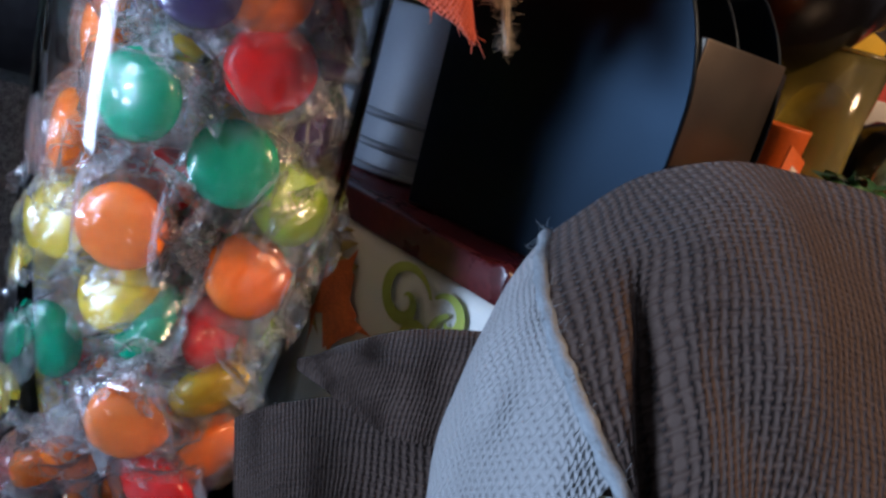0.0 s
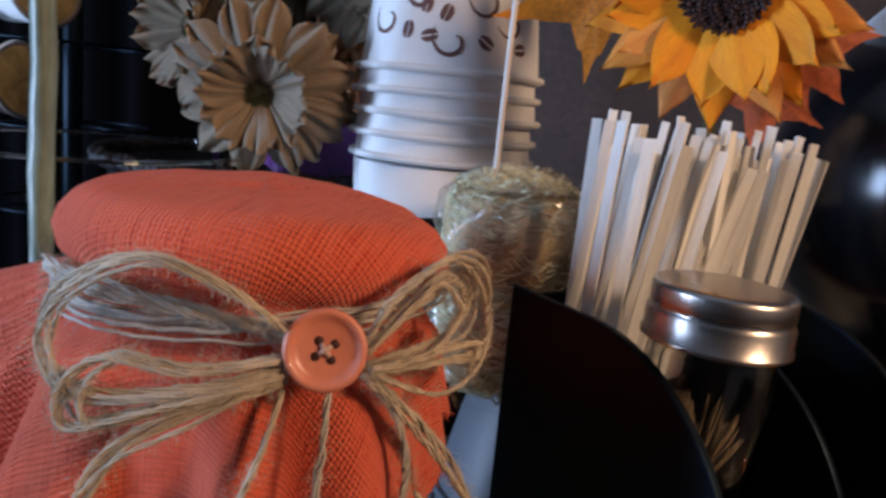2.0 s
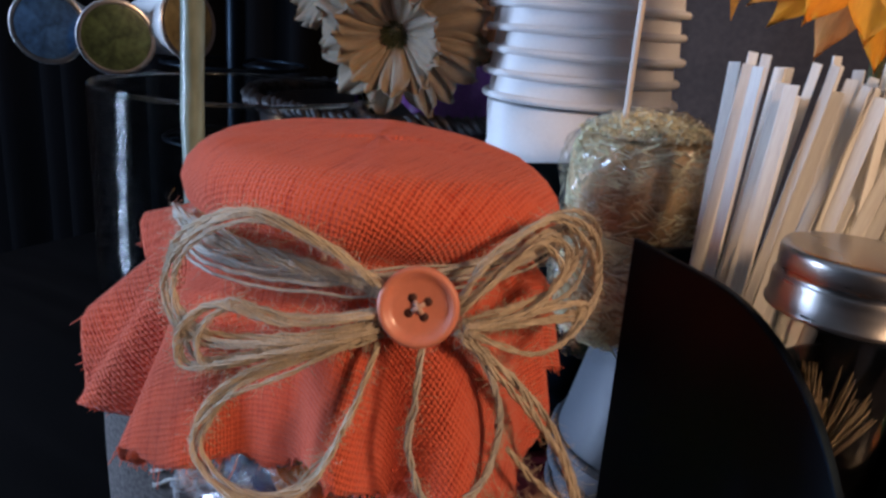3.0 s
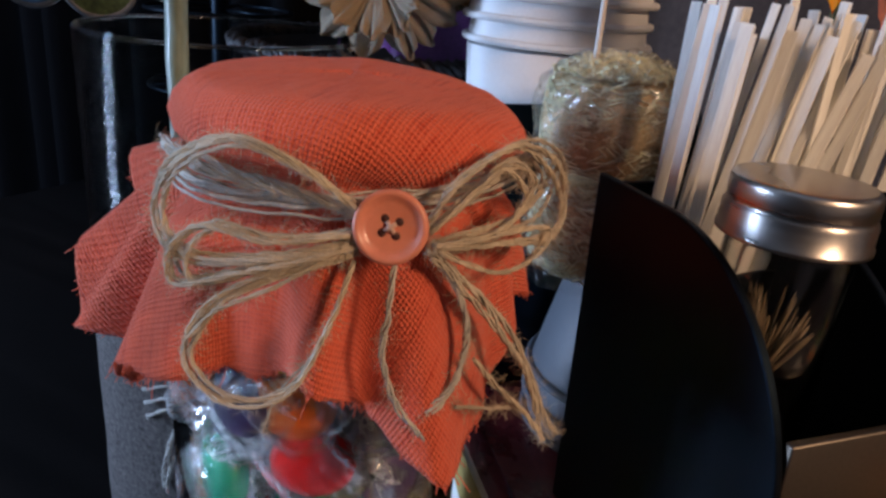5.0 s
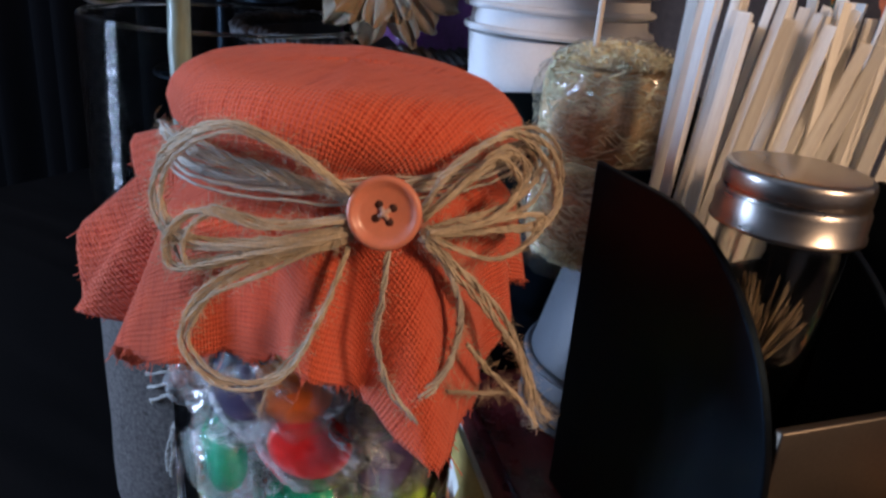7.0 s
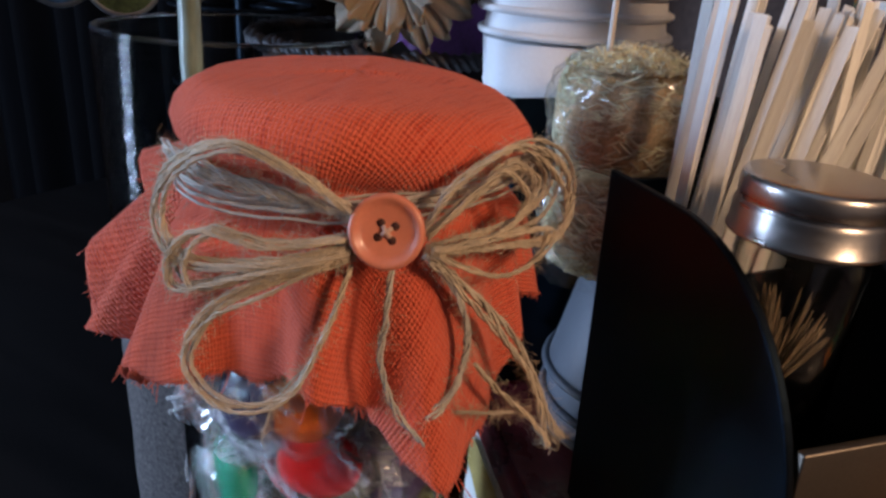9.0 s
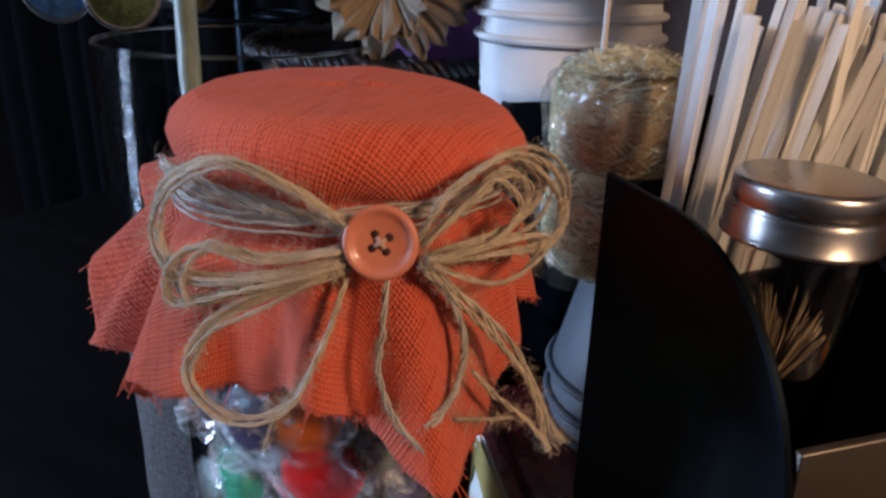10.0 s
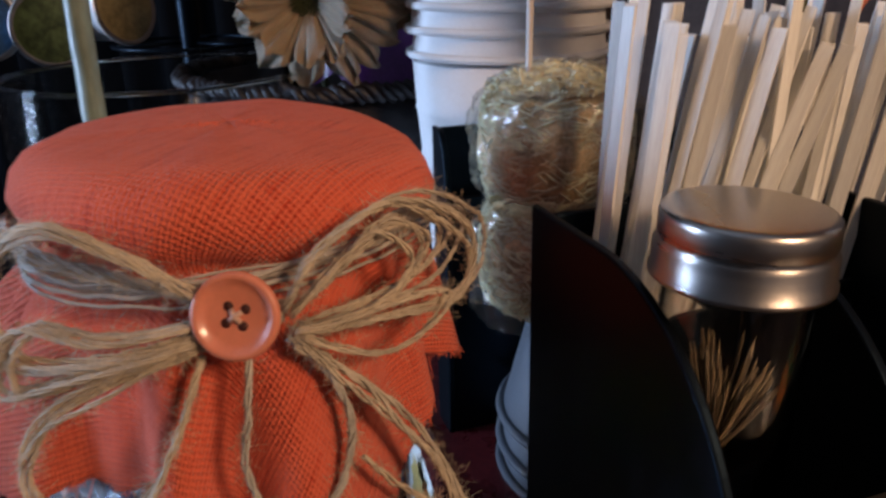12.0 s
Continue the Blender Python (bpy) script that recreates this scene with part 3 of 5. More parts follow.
for k in range(34):
    # a looser bundle in the next compartment
    f = k / 33
    yb = 0.053 + 0.027 * f + srng.gauss(0, 0.002)
    xb = srng.uniform(0.008, 0.027)
    yt = yb + 0.002 + 0.026 * f + srng.gauss(0, 0.006)
    stands.append((yb, xb, yt, xb + srng.uniform(-0.006, 0.008), 0.176 + srng.gauss(0, 0.0045), srng.gauss(-36, 28)))
for k, s in enumerate(stands):
    if k < 4:
        stir_src[k].matrix_basis = stand(*s)
    else:
        copy_thing(stir_src[k % 4], stand(*s))

# ---- spice jar with toothpicks ----
PJ = ORG @ Vector((0.0635, 0.0180, 0.0))
pick_jar = thing("spice_jar", (PJ.x, PJ.y, 0.0594), "small clear glass jar with brushed steel lid, holding toothpicks", "jar")
JR = 0.77
# the jar leans a little, turned about the view direction to fit the camera's view
LEAN_JAR = Matrix.Translation((PJ.x, PJ.y, 0.155)) @ Matrix.Rotation(radians(-1.5), 4, Vector((0.535, -0.845, 0))) @ Matrix.Translation((-PJ.x, -PJ.y, -0.155))
pick_jar.matrix_basis = LEAN_JAR @ pick_jar.matrix_basis


def jl(prof):
    return [(r * JR, z) for r, z in prof]


gp = jl([(0.0, 0.0), (0.0195, 0.0), (0.0203, 0.002), (0.0205, 0.060), (0.0209, 0.072), (0.0209, 0.080), (0.0205, 0.084), (0.0205, 0.096), (0.019, 0.096), (0.019, 0.084), (0.0196, 0.078), (0.0190, 0.060), (0.0188, 0.005), (0.0, 0.004)])
part("glass_body", lathe(gp, 48, cap=False), M_GLASS_SMALL, pick_jar).visible_shadow = False
lid = part("lid", lathe(jl([(0.0, 0.1018), (0.0205, 0.1018), (0.0225, 0.1015), (0.0232, 0.1009), (0.0235, 0.0998), (0.0235, 0.0962), (0.0231, 0.0955), (0.0236, 0.0947), (0.0243, 0.0935), (0.0243, 0.0882), (0.0249, 0.0878), (0.0249, 0.0868), (0.0238, 0.0865), (0.0225, 0.0868), (0.0225, 0.0990), (0.0, 0.1005)]), 64, cap=False), M_STEEL, pick_jar, "brushed steel screw lid")
prng = random.Random(11)
pick = None
for k in range(72):
    a = prng.uniform(0, 6.283)
    lean = Vector((0.40 * math.sqrt(prng.random()) * math.cos(a) + 0.12, 0.34 * math.sqrt(prng.random()) * math.sin(a), 1))
    foot = Vector((PJ.x - 0.001, PJ.y, 0.0975)) - lean * (0.0335 + prng.gauss(0, 0.003))
    m = LEAN_JAR @ Matrix.Translation(foot) @ lean.to_track_quat("Z", "Y").to_matrix().to_4x4()
    if pick is None:
        pick = tagged(part("toothpick", tube([Vector((0, 0, z)) for z in (0, 0.004, 0.030, 0.048, 0.056, 0.061, 0.064)], 0.00048, 6, taper=lambda s: 0.12 if s > 0.97 else min(1.0, 0.35 + s * 8, 0.12 + (1 - s) * 4.5)), M_PICK), "slim tan wooden toothpick coloured darker for shade, standing in the glass jar", "toothpick", "toothpicks in the jar")
        pick.matrix_basis = m
    else:
        copy_thing(pick, m)

# ---- paper cups ----
def cup_parts(owner, rim, base, height, skin=None):
    """Side, rolled rim and sunk bottom of an upturned cup."""
    skin = skin or M_PAPER
    rr = [(rim - 0.0013 + 0.0017 * math.cos(a), 0.0019 + 0.0017 * math.sin(a)) for a in (2 * math.pi * k / 10 for k in range(11))]
    part("rolled_rim", lathe(rr, 64, cap=False), skin, owner)
    side = [(rim - 0.0027, 0.0030), (base, height - 0.001), (base - 0.0006, height), (base - 0.0018, height), (base - 0.0022, height - 0.006), (rim - 0.0037, 0.0030)]
    part("cup_side", lathe(side, 64, cap=False), skin, owner)
    part("cup_bottom", lathe([(0, height - 0.0068), (base - 0.0028, height - 0.0068), (base - 0.0028, height - 0.0058), (0, height - 0.0058)], 48, cap=False), skin, owner)


CUPS = Vector((-0.067, 0.4165, 0))
plain = thing("paper_cup", (CUPS.x, CUPS.y, LIFT + 0.0008), "plain white paper cup standing upright under a stack of cups", "cup")
part("cup_body", lathe([(0, 0.004), (0.033, 0.004), (0.0335, 0), (0.034, 0.001), (0.0425, 0.109), (0.0432, 0.111), (0.0428, 0.113), (0.0446, 0.130), (0.0453, 0.1315), (0.0448, 0.133), (0.0462, 0.151), (0.0455, 0.1515), (0.0, 0.1515)], 64, cap=False), M_PAPER, plain)
plain.scale = (0.93, 0.93, 1.055)
RIM, STEP, LOW = 0.0455, 0.0100, 0.1708
cup_src = None
for k in range(5):
    z = LOW + STEP * k
    if cup_src is None:
        cup_src = thing("paper_cup", (CUPS.x, CUPS.y, z), "white paper cup with a rolled rim, upturned in a stack", "cup", "upturned paper cups in the stack")
        cup_parts(cup_src, RIM, 0.0312, 0.104)
    elif k < 4:
        copy_thing(cup_src, pose(CUPS.x + 0.0006 * (-1) ** k, CUPS.y, z, 0.4 * (-1) ** k, 0.3, 40 * k))
    else:
        printed = thing("paper_cup", (CUPS.x, CUPS.y, z), "white paper cup printed with brown coffee beans and scrolls", "cup", "upturned paper cups in the stack")
        cup_parts(printed, RIM, 0.0312, 0.104)


def on_cup(a, z, lift=0.00025):
    """A point on the top cup's side: angle in radians, height above its rim."""
    r = RIM - 0.0027 + (0.0312 - RIM + 0.0027) * (z - 0.003) / 0.100 + lift
    return Vector((r * math.cos(a), r * math.sin(a), z))


def cup_scroll(a0, z0, size, turns, start, flip, width=0.0016):
    L, R = [], []
    for k in range(41):
        s = k / 40
        a = start + flip * turns * 2 * math.pi * s
        r = size * (1.25 - s)
        w = width * (0.25 + math.sin(math.pi * s))
        for lst, q in ((L, r + w / 2), (R, r - w / 2)):
            lst.append(on_cup(a0 + q * math.cos(a) / 0.042, z0 + q * math.sin(a)))
    return sheet([L, R])


def cup_bean(a0, z0, rot, size=0.0038):
    bms = bmesh.new()
    for side in (-1, 1):
        vs = []
        for k in range(13):
            a = math.pi * k / 12
            x, y = size * math.cos(a), side * (0.0004 + size * 0.62 * math.sin(a))
            vs.append(bms.verts.new(on_cup(a0 + (x * math.cos(rot) - y * math.sin(rot)) / 0.042, z0 + x * math.sin(rot) + y * math.cos(rot))))
        bms.faces.new(vs)
    return bms


FACE = math.atan2(-0.37, 0.15)
for da, z0, size, turns, st, fl in ((-0.05, 0.026, 0.0078, 0.75, 2.6, 1), (0.30, 0.044, 0.0074, 0.8, 3.0, 1), (-0.42, 0.045, 0.0078, 0.75, 2.2, 1), (0.62, 0.036, 0.0066, 0.7, 3.4, 1), (-0.85, 0.034, 0.0074, 0.8, 2.6, 1), (0.05, 0.066, 0.0085, 0.8, 0.4, -1), (-0.5, 0.074, 0.0075, 0.8, 2.4, 1), (0.5, 0.072, 0.008, 0.8, 3.6, 1), (-0.15, 0.093, 0.008, 0.8, 2.4, 1), (0.3, 0.095, 0.0075, 0.8, 3.2, 1)):
    part("scroll_print", cup_scroll(FACE + da, z0 - 0.011, size, turns, st, fl), M_INK, printed, "brown printed scroll", smooth=False)
for da, z0, rot in ((-0.30, 0.027, 0.2), (-0.14, 0.037, 1.2), (0.30, 0.026, -0.6), (0.17, 0.048, 0.6), (-0.36, 0.040, 1.4), (-0.55, 0.029, 1.5), (0.55, 0.05, 0.3), (-0.12, 0.058, 0.9), (0.26, 0.063, 0.2), (-0.7, 0.05, 0.5), (0.75, 0.025, 0.1)):
    part("bean_print", cup_bean(FACE + da, z0 - 0.011, rot), M_INK, printed, "brown printed coffee bean", smooth=False)

# ---- upturned plain cups that carry the wrapped bundle ----
LOWC = Vector((0.0095, 0.3560, 0))
low_src = None
for k, z in enumerate((0.0205, 0.031, 0.044)):
    if low_src is None:
        low_src = thing("paper_cup", (LOWC.x, LOWC.y, z), "frosted plastic cup darkened to blue-grey for shade, upturned on the red tray", "cup", "upturned cups on the tray")
        cup_parts(low_src, 0.0445, 0.0310, 0.0480, M_CUPSHADE)
    else:
        copy_thing(low_src, pose(LOWC.x, LOWC.y, z, 0, 0, 50 * k))

# ---- bundle of shredded straw in cellophane, on a stick ----
bundle = thing("wrapped_bundle", (-0.0093, 0.3374, 0.0922), "two cakes of shredded straw in crinkled clear cellophane on a stick", "bundle")
bundle.scale = (0.82, 0.82, 1.19)
brng = random.Random(3)


def rough_disc(r, z0, z1, amp, seed, segs=64, rows=12):
    pts = []
    for i in range(rows + 1):
        v = i / rows
        row = []
        for k in range(segs):
            a = 2 * math.pi * k / segs
            prof = (1 - abs(2 * v - 1) ** 3) ** 0.5 if 0 < v < 1 else 0.25
            rr = r * (0.70 + 0.30 * prof) if 0 < v < 1 else r * 0.6
            p = Vector((rr * math.cos(a), rr * math.sin(a), z0 + (z1 - z0) * v))
            d = noise.noise(p * 130 + Vector((seed, 0, 0))) + 0.6 * noise.noise(p * 330 + Vector((0, seed, 0)))
            row.append(p * 1.0 + Vector((math.cos(a), math.sin(a), 0.4)) * amp * d)
        pts.append(row)
    bm = sheet(pts, close_v=True)
    for row in (0, rows):
        bm.verts.ensure_lookup_table()
        ring = [bm.verts[row * segs + k] for k in range(segs)]
        c = bm.verts.new(sum((v.co for v in ring), Vector()) / segs + Vector((0, 0, 0.001 if row else -0.001)))
        for a, b in zip(ring, ring[1:] + ring[:1]):
            bm.faces.new((c, a, b))
    bmesh.ops.recalc_face_normals(bm, faces=bm.faces)
    return bm


part("straw_cake", rough_disc(0.0305, 0.002, 0.033, 0.0015, 1), M_STRAW, bundle)
part("straw_cake", rough_disc(0.0315, 0.036, 0.066, 0.0015, 7), M_STRAW, bundle)
sb = bmesh.new()
for k in range(3200):
    a, v = brng.uniform(0, 6.283), brng.random()
    top = brng.random() < 0.4
    z = 0.0665 if top else brng.choice((brng.uniform(0.003, 0.033), brng.uniform(0.037, 0.065)))
    fill = abs((z - 0.018) / 0.0165) if z < 0.0345 else abs((z - 0.051) / 0.0165)
    r = 0.026 * math.sqrt(brng.random()) if top else 0.0318 * (0.70 + 0.30 * math.sqrt(max(0.0, 1 - fill ** 3)))
    z += 0.005 * (1 - (r / 0.026) ** 2) if top else 0.0
    p = Vector((r * math.cos(a), r * math.sin(a), z))
    d = Vector((-math.sin(a), math.cos(a), brng.gauss(0, 0.35))) if not top else Vector((brng.gauss(0, 1), brng.gauss(0, 1), brng.gauss(0, 0.1)))
    d.normalize()
    L = brng.uniform(0.004, 0.012)
    bow = Vector((math.cos(a), math.sin(a), 0)) * (-L * L / 0.12)
    tube([p - d * L / 2 + bow, p, p + d * L / 2 + bow], brng.uniform(0.0002, 0.0006), 3, sb)
tagged(part("straw_shreds", sb, M_STRAW_PALE, bundle, smooth=False), kind="stuff")


def crinkle(r, z0, z1, amp, seed, segs=110, rows=60):
    pts = []
    for i in range(rows + 1):
        v = i / rows
        row = []
        for k in range(segs):
            a = 2 * math.pi * k / segs
            if v > 0.86:
                f = (v - 0.86) / 0.14
                rr, z = r * (0.78 - 0.60 * f), z1 + 0.005 * math.sin(f * 1.6)
            else:
                u = v / 0.86
                rr, z = r * (1 - 0.17 * math.exp(-((u - 0.50) / 0.07) ** 2) - 0.22 * max(0.0, (u - 0.86) / 0.14) ** 2), z0 + (z1 - z0) * u
            p = Vector((rr * math.cos(a), rr * math.sin(a), z))
            d = abs(noise.noise(p * 120 + Vector((seed, 0, 0)))) + 0.5 * abs(noise.noise(p * 300 + Vector((0, seed, 0))))
            row.append(p + Vector((math.cos(a), math.sin(a), 0.5 if v > 0.86 else 0)) * amp * (d - 0.1))
        pts.append(row)
    return sheet(pts, close_v=True)


part("cellophane", crinkle(0.0335, 0.0, 0.0675, 0.0042, 4), M_CELLO, bundle, "crinkled clear cellophane", smooth=False)
part("stick", tube([Vector((-0.0075, -0.011, 0.05)), Vector((-0.0070, -0.0115, 0.11)), Vector((-0.0045, -0.0125, 0.19))], 0.0013, 10), M_STICK, bundle, "thin white paper stick")

# ---- candy jar ----
JX, JY = -0.0525, 0.2345
JAR = Vector((JX, JY, 0))
jar = thing("candy_jar", (JX, JY, TABLE), "tall glass jar of candies with orange burlap cover and jute bow", "jar")
JT = -TABLE
gr = 0.0477
part("glass_body", lathe([(0, 0.001), (gr - 0.003, 0.001), (gr, 0.004), (gr, JT + 0.116), (gr - 0.005, JT + 0.124), (gr - 0.0125, JT + 0.128), (gr - 0.0125, JT + 0.158), (gr - 0.0150, JT + 0.158), (gr - 0.0150, JT + 0.126), (gr - 0.006, JT + 0.122), (gr - 0.0028, JT + 0.115), (gr - 0.0028, 0.008), (gr - 0.006, 0.006), (0, 0.006)], 72, cap=False), M_GLASS, jar, "thick clear glass cylinder")
jar.children[-1].visible_shadow = False
jar.children[-1].matrix_basis = Matrix(((1, 0, 0.045, -0.0068 - 0.045 * (JT + 0.05)), (0, 1, 0, 0.0008), (0, 0, 1, 0), (0, 0, 0, 1)))
part("jar_lid", lathe([(0, JT + 0.1582), (0.0425, JT + 0.1582), (0.043, JT + 0.159), (0.043, JT + 0.1605), (0.041, JT + 0.162), (0, JT + 0.162)], 48, cap=False), M_LIP, jar)

TOPZ, NECKZ, RT, RR = 0.1735, 0.1485, 0.0500, 0.0105
CORNER = radians(-35)
COLLAR, LOWSIDE = 0.0110, radians(32)


def gauss(x, c, w):
    d = (x - c + 180) % 360 - 180
    return math.exp(-(d / w) ** 2)


def cover_point(phi, s):
    """The cloth's place at an angle and a length from its centre."""
    deg = math.degrees(phi)
    r0 = RT - RR
    roll = RR * math.pi / 2
    sag = 0.0008 * noise.noise(Vector((math.cos(phi) * 3, math.sin(phi) * 3, 0)))
    if s < r0:
        r, z = s, TOPZ - 0.0012 * (s / r0) ** 3 + 0.0004 * noise.noise(Vector((s * 60 * math.cos(phi), s * 60 * math.sin(phi), 1)))
    elif s < r0 + roll:
        b = (s - r0) / RR
        r, z = r0 + RR * math.sin(b), TOPZ - 0.0012 - RR * (1 - math.cos(b))
    else:
        q = s - r0 - roll
        drop = COLLAR
        pleat = math.sin(phi * 11 + 1.3) + 0.6 * math.sin(phi * 17 + 0.4)
        if q < drop:
            u = q / drop
            r = RT - 0.0100 * u ** 1.5 + 0.0007 * u * pleat
            z = TOPZ - 0.0012 - RR - q
        else:
            q -= drop
            flare = 0.20 + 0.76 * gauss(deg, -171, 8) - 0.16 * gauss(deg, -160, 3.5) + 0.56 * gauss(deg, -150, 6.5) + 0.28 * gauss(deg, -140, 4) - 0.10 * gauss(deg, -128, 6) + 0.30 * gauss(deg, -113, 9) + 0.16 * gauss(deg, -36, 22) + 0.05 * gauss(deg, 60, 25) - 0.06 * gauss(deg, -75, 22) - 0.08 * gauss(deg, 10, 18)
            flare = min(0.95, max(0.05, flare))
            ramp_in = min(1, q / 0.014)
            r = RT - 0.0100 + 0.0058 * min(1, q / 0.016) + q * flare * (0.5 + 0.5 * ramp_in) + (0.0007 + (0.05 + 0.04 * gauss(deg, -62, 30)) * q) * pleat
            z = TOPZ - 0.0012 - RR - drop - q * math.sqrt(max(0.05, 1 - flare * flare))
    # the cover is lower beside the wrapped bundle, shaped to fit the camera's view
    lean = max(0.0, r * math.cos(phi - LOWSIDE)) / RT
    z -= 0.0062 * lean ** 1.6 * max(0.0, min(1.0, (z - 0.135) / 0.03))
    return Vector((r * math.cos(phi), r * math.sin(phi), z + sag))


def skirt_length(phi):
    deg = math.degrees(phi)
    d = min(abs((math.degrees(phi - CORNER) - 90 * k + 180) % 360 - 180) for k in range(4))
    return 0.038 + 0.029 * max(0, 1 - d / 38) ** 1.25 + 0.004 * gauss(deg, -99, 15) + 0.010 * gauss(deg, -79, 11) + 0.010 * gauss(deg, -10, 13) + 0.016 * gauss(deg, -143, 6) - 0.008 * gauss(deg, -160, 3.5) + 0.003 * gauss(deg, -96, 12) - 0.022 * gauss(deg, 145, 30) - 0.012 * gauss(deg, 55, 25)


def cover_mesh():
    pts, uv = [], []
    n, rows_top, rows_low = 300, 16, 34
    fixed = RT - RR + RR * math.pi / 2 + COLLAR
    crng = random.Random(8)
    for k in range(n):
        phi = 2 * math.pi * k / n
        L = fixed + skirt_length(phi) + crng.uniform(-0.0006, 0.0006)
        ss = [0.0005 + (fixed - 0.0005) * i / rows_top for i in range(rows_top)] + [fixed + (L - fixed) * i / rows_low for i in range(rows_low + 1)]
        pts.append([tuple(cover_point(phi, s) + Vector((0, 0, JT))) for s in ss])
        uv.append([(s * math.cos(phi - CORNER + math.pi / 4), s * math.sin(phi - CORNER + math.pi / 4)) for s in ss])
    bm = sheet(pts, close_u=True, uv=uv)
    bm.verts.ensure_lookup_table()
    return bm


cover = part("fabric_cover", cover_mesh(), M_ORANGE, jar, "orange burlap square tied over the lid, with frayed hem")
sol = cover.modifiers.new("thickness", "SOLIDIFY")
sol.thickness, sol.offset = 0.0006, -1
hem = bmesh.new()
hrng = random.Random(21)
fixed_len = RT - RR + RR * math.pi / 2 + COLLAR
for k in range(900):
    phi = hrng.uniform(0, 2 * math.pi)
    L = fixed_len + skirt_length(phi)
    a, b = cover_point(phi, L - 0.001), cover_point(phi, L)
    d = (b - a).normalized() + Vector([hrng.gauss(0, 0.3) for _ in range(3)])
    p = a + Vector((0, 0, JT))
    q = hrng.uniform(0.001, 0.0026) * (2.5 if hrng.random() < 0.04 else 1)
    tube([p, p + d * q * 0.6, p + d * q + Vector([hrng.gauss(0, 0.0003) for _ in range(3)])], 0.00014, 3, hem)
part("frayed_threads", hem, M_ORANGE, cover)

# ---- jute bow with a button ----
KNOT = Vector((-0.011, 0.193, 0.1475))
RIGHT, NEAR = Vector((0.845, 0.535, 0)), Vector((0.535, -0.845, 0))
LAT0 = (KNOT - JAR).dot(RIGHT)


def lay(x, z, off=0.003):
    """A place on the front of the cover: metres to the side and up from the knot, and off its surface."""
    lat = LAT0 + x
    zz = KNOT.z + z
    hang = max(0.0, NECKZ - zz)
    R = RT + 0.001 + off + 0.26 * hang
    inside = max(0.0, R * R - lat * lat)
    depth = math.sqrt(inside + 0.00006) - 0.002
    p = JAR + RIGHT * lat + NEAR * depth
    return Vector((p.x - JX, p.y - JY, zz + JT))


bowrng = random.Random(4)
bow = part("bow_knot", twine(spline([lay(-0.006, 0.003, 0.003), lay(0, 0.002, 0.0045), lay(0.007, -0.001, 0.003), lay(0.001, -0.004, 0.003), lay(-0.006, 0.001, 0.002)], 30), 0.0016, bowrng, 3), M_TWINE, jar, "natural jute twine bow")
all_lines = []


def bow_loop(course, strands, off, thin=0.0006, spread=1.0, material=M_TWINE):
    """Strands of one loop that leave the knot and come back to it; course: millimetres to the side and up from the knot."""
    for _ in range(strands):
        grow, lift, seed = 1 + bowrng.gauss(0, 0.035) * spread, off + bowrng.uniform(0, 0.004), bowrng.uniform(0, 99)
        line = []
        for k, p in enumerate(spline([(x * 0.001, 0, z * 0.001) for x, z in course], 64)):
            free = math.sin(math.pi * k / 64) ** 0.6 if 0 < k < 64 else 0.0
            wx = 0.0021 * spread * free * noise.noise(Vector((k * 0.05, seed, 0)))
            wz = 0.0021 * spread * free * noise.noise(Vector((k * 0.05, seed, 7)))
            line.append(lay(p.x * (1 + (grow - 1) * free) + wx, p.z * (1 + (grow - 1) * free) + wz, lift + 0.004 * free))
        all_lines.append(line)
        part("loop", twine(line, thin * bowrng.uniform(0.85, 1.15), bowrng), material, bow)


bow_loop([(-6, 3), (-19, 13), (-35, 18), (-51, 8), (-56, -4), (-47, -11), (-26, -8), (-8, -3)], 5, 0.003)
bow_loop([(-8, -1), (-26, -3), (-40, -2.5), (-48.5, -10), (-46, -16), (-30, -10.5), (-8, -4)], 5, 0.004)
bow_loop([(-7, -6), (-25, -12), (-41, -22), (-47, -35), (-37, -41.5), (-22, -37), (-13, -22), (-8, -8)], 3, 0.003, 0.00065, 0.8)
bow_loop([(-7, -5), (-24, -10), (-40, -19), (-46, -30), (-38, -20), (-20, -10), (-8, -5)], 2, 0.004, 0.0005, 1.2)
bow_loop([(8, 0), (15, 11), (28, 18), (39, 12), (46, 0), (43, -7), (28, -5), (10, -5)], 4, 0.003)
bow_loop([(9, -2), (19, 8), (29, 13), (36, 6), (31, -1), (19, -4), (10, -5)], 6, 0.002, 0.0006, 2.2)
bow_loop([(10, -4), (28, -2), (39, -4), (37, -8.5), (27, -11.5), (11, -5)], 2, 0.005, 0.00055, 0.8)


def tail(course, off, thin=0.00085, material=M_TWINE, wander=0.0):
    line = spline([lay(x * 0.001 + bowrng.gauss(0, wander), z * 0.001 + bowrng.gauss(0, wander), off) for x, z in course], 44)
    all_lines.append(line)
    part("tail", twine(line, thin, bowrng), material, bow)


tail([(1.5, -6), (0.4, -19), (-0.4, -27), (1.4, -35), (5, -42), (12.6, -51)], 0.007, 0.0008, M_TWINE_PALE)
for _ in range(2):
    tail([(9, -5), (15, -12.5), (19.7, -23.5), (19.3, -31.5), (16.6, -38.5), (11, -43)], 0.007, 0.0008, M_TWINE_PALE, 0.0004)
    tail([(10, -6), (20, -16), (30, -28), (37.4, -42), (43, -53), (47, -60)], 0.008, 0.0008, wander=0.0007)
tail([(11, -7), (21.5, -19), (32.5, -33), (38.5, -45), (43, -60)], 0.008, 0.0007)
tail([(21.7, -31.5), (27.5, -39), (36, -48.5), (43.4, -59.5)], 0.008, 0.0007)
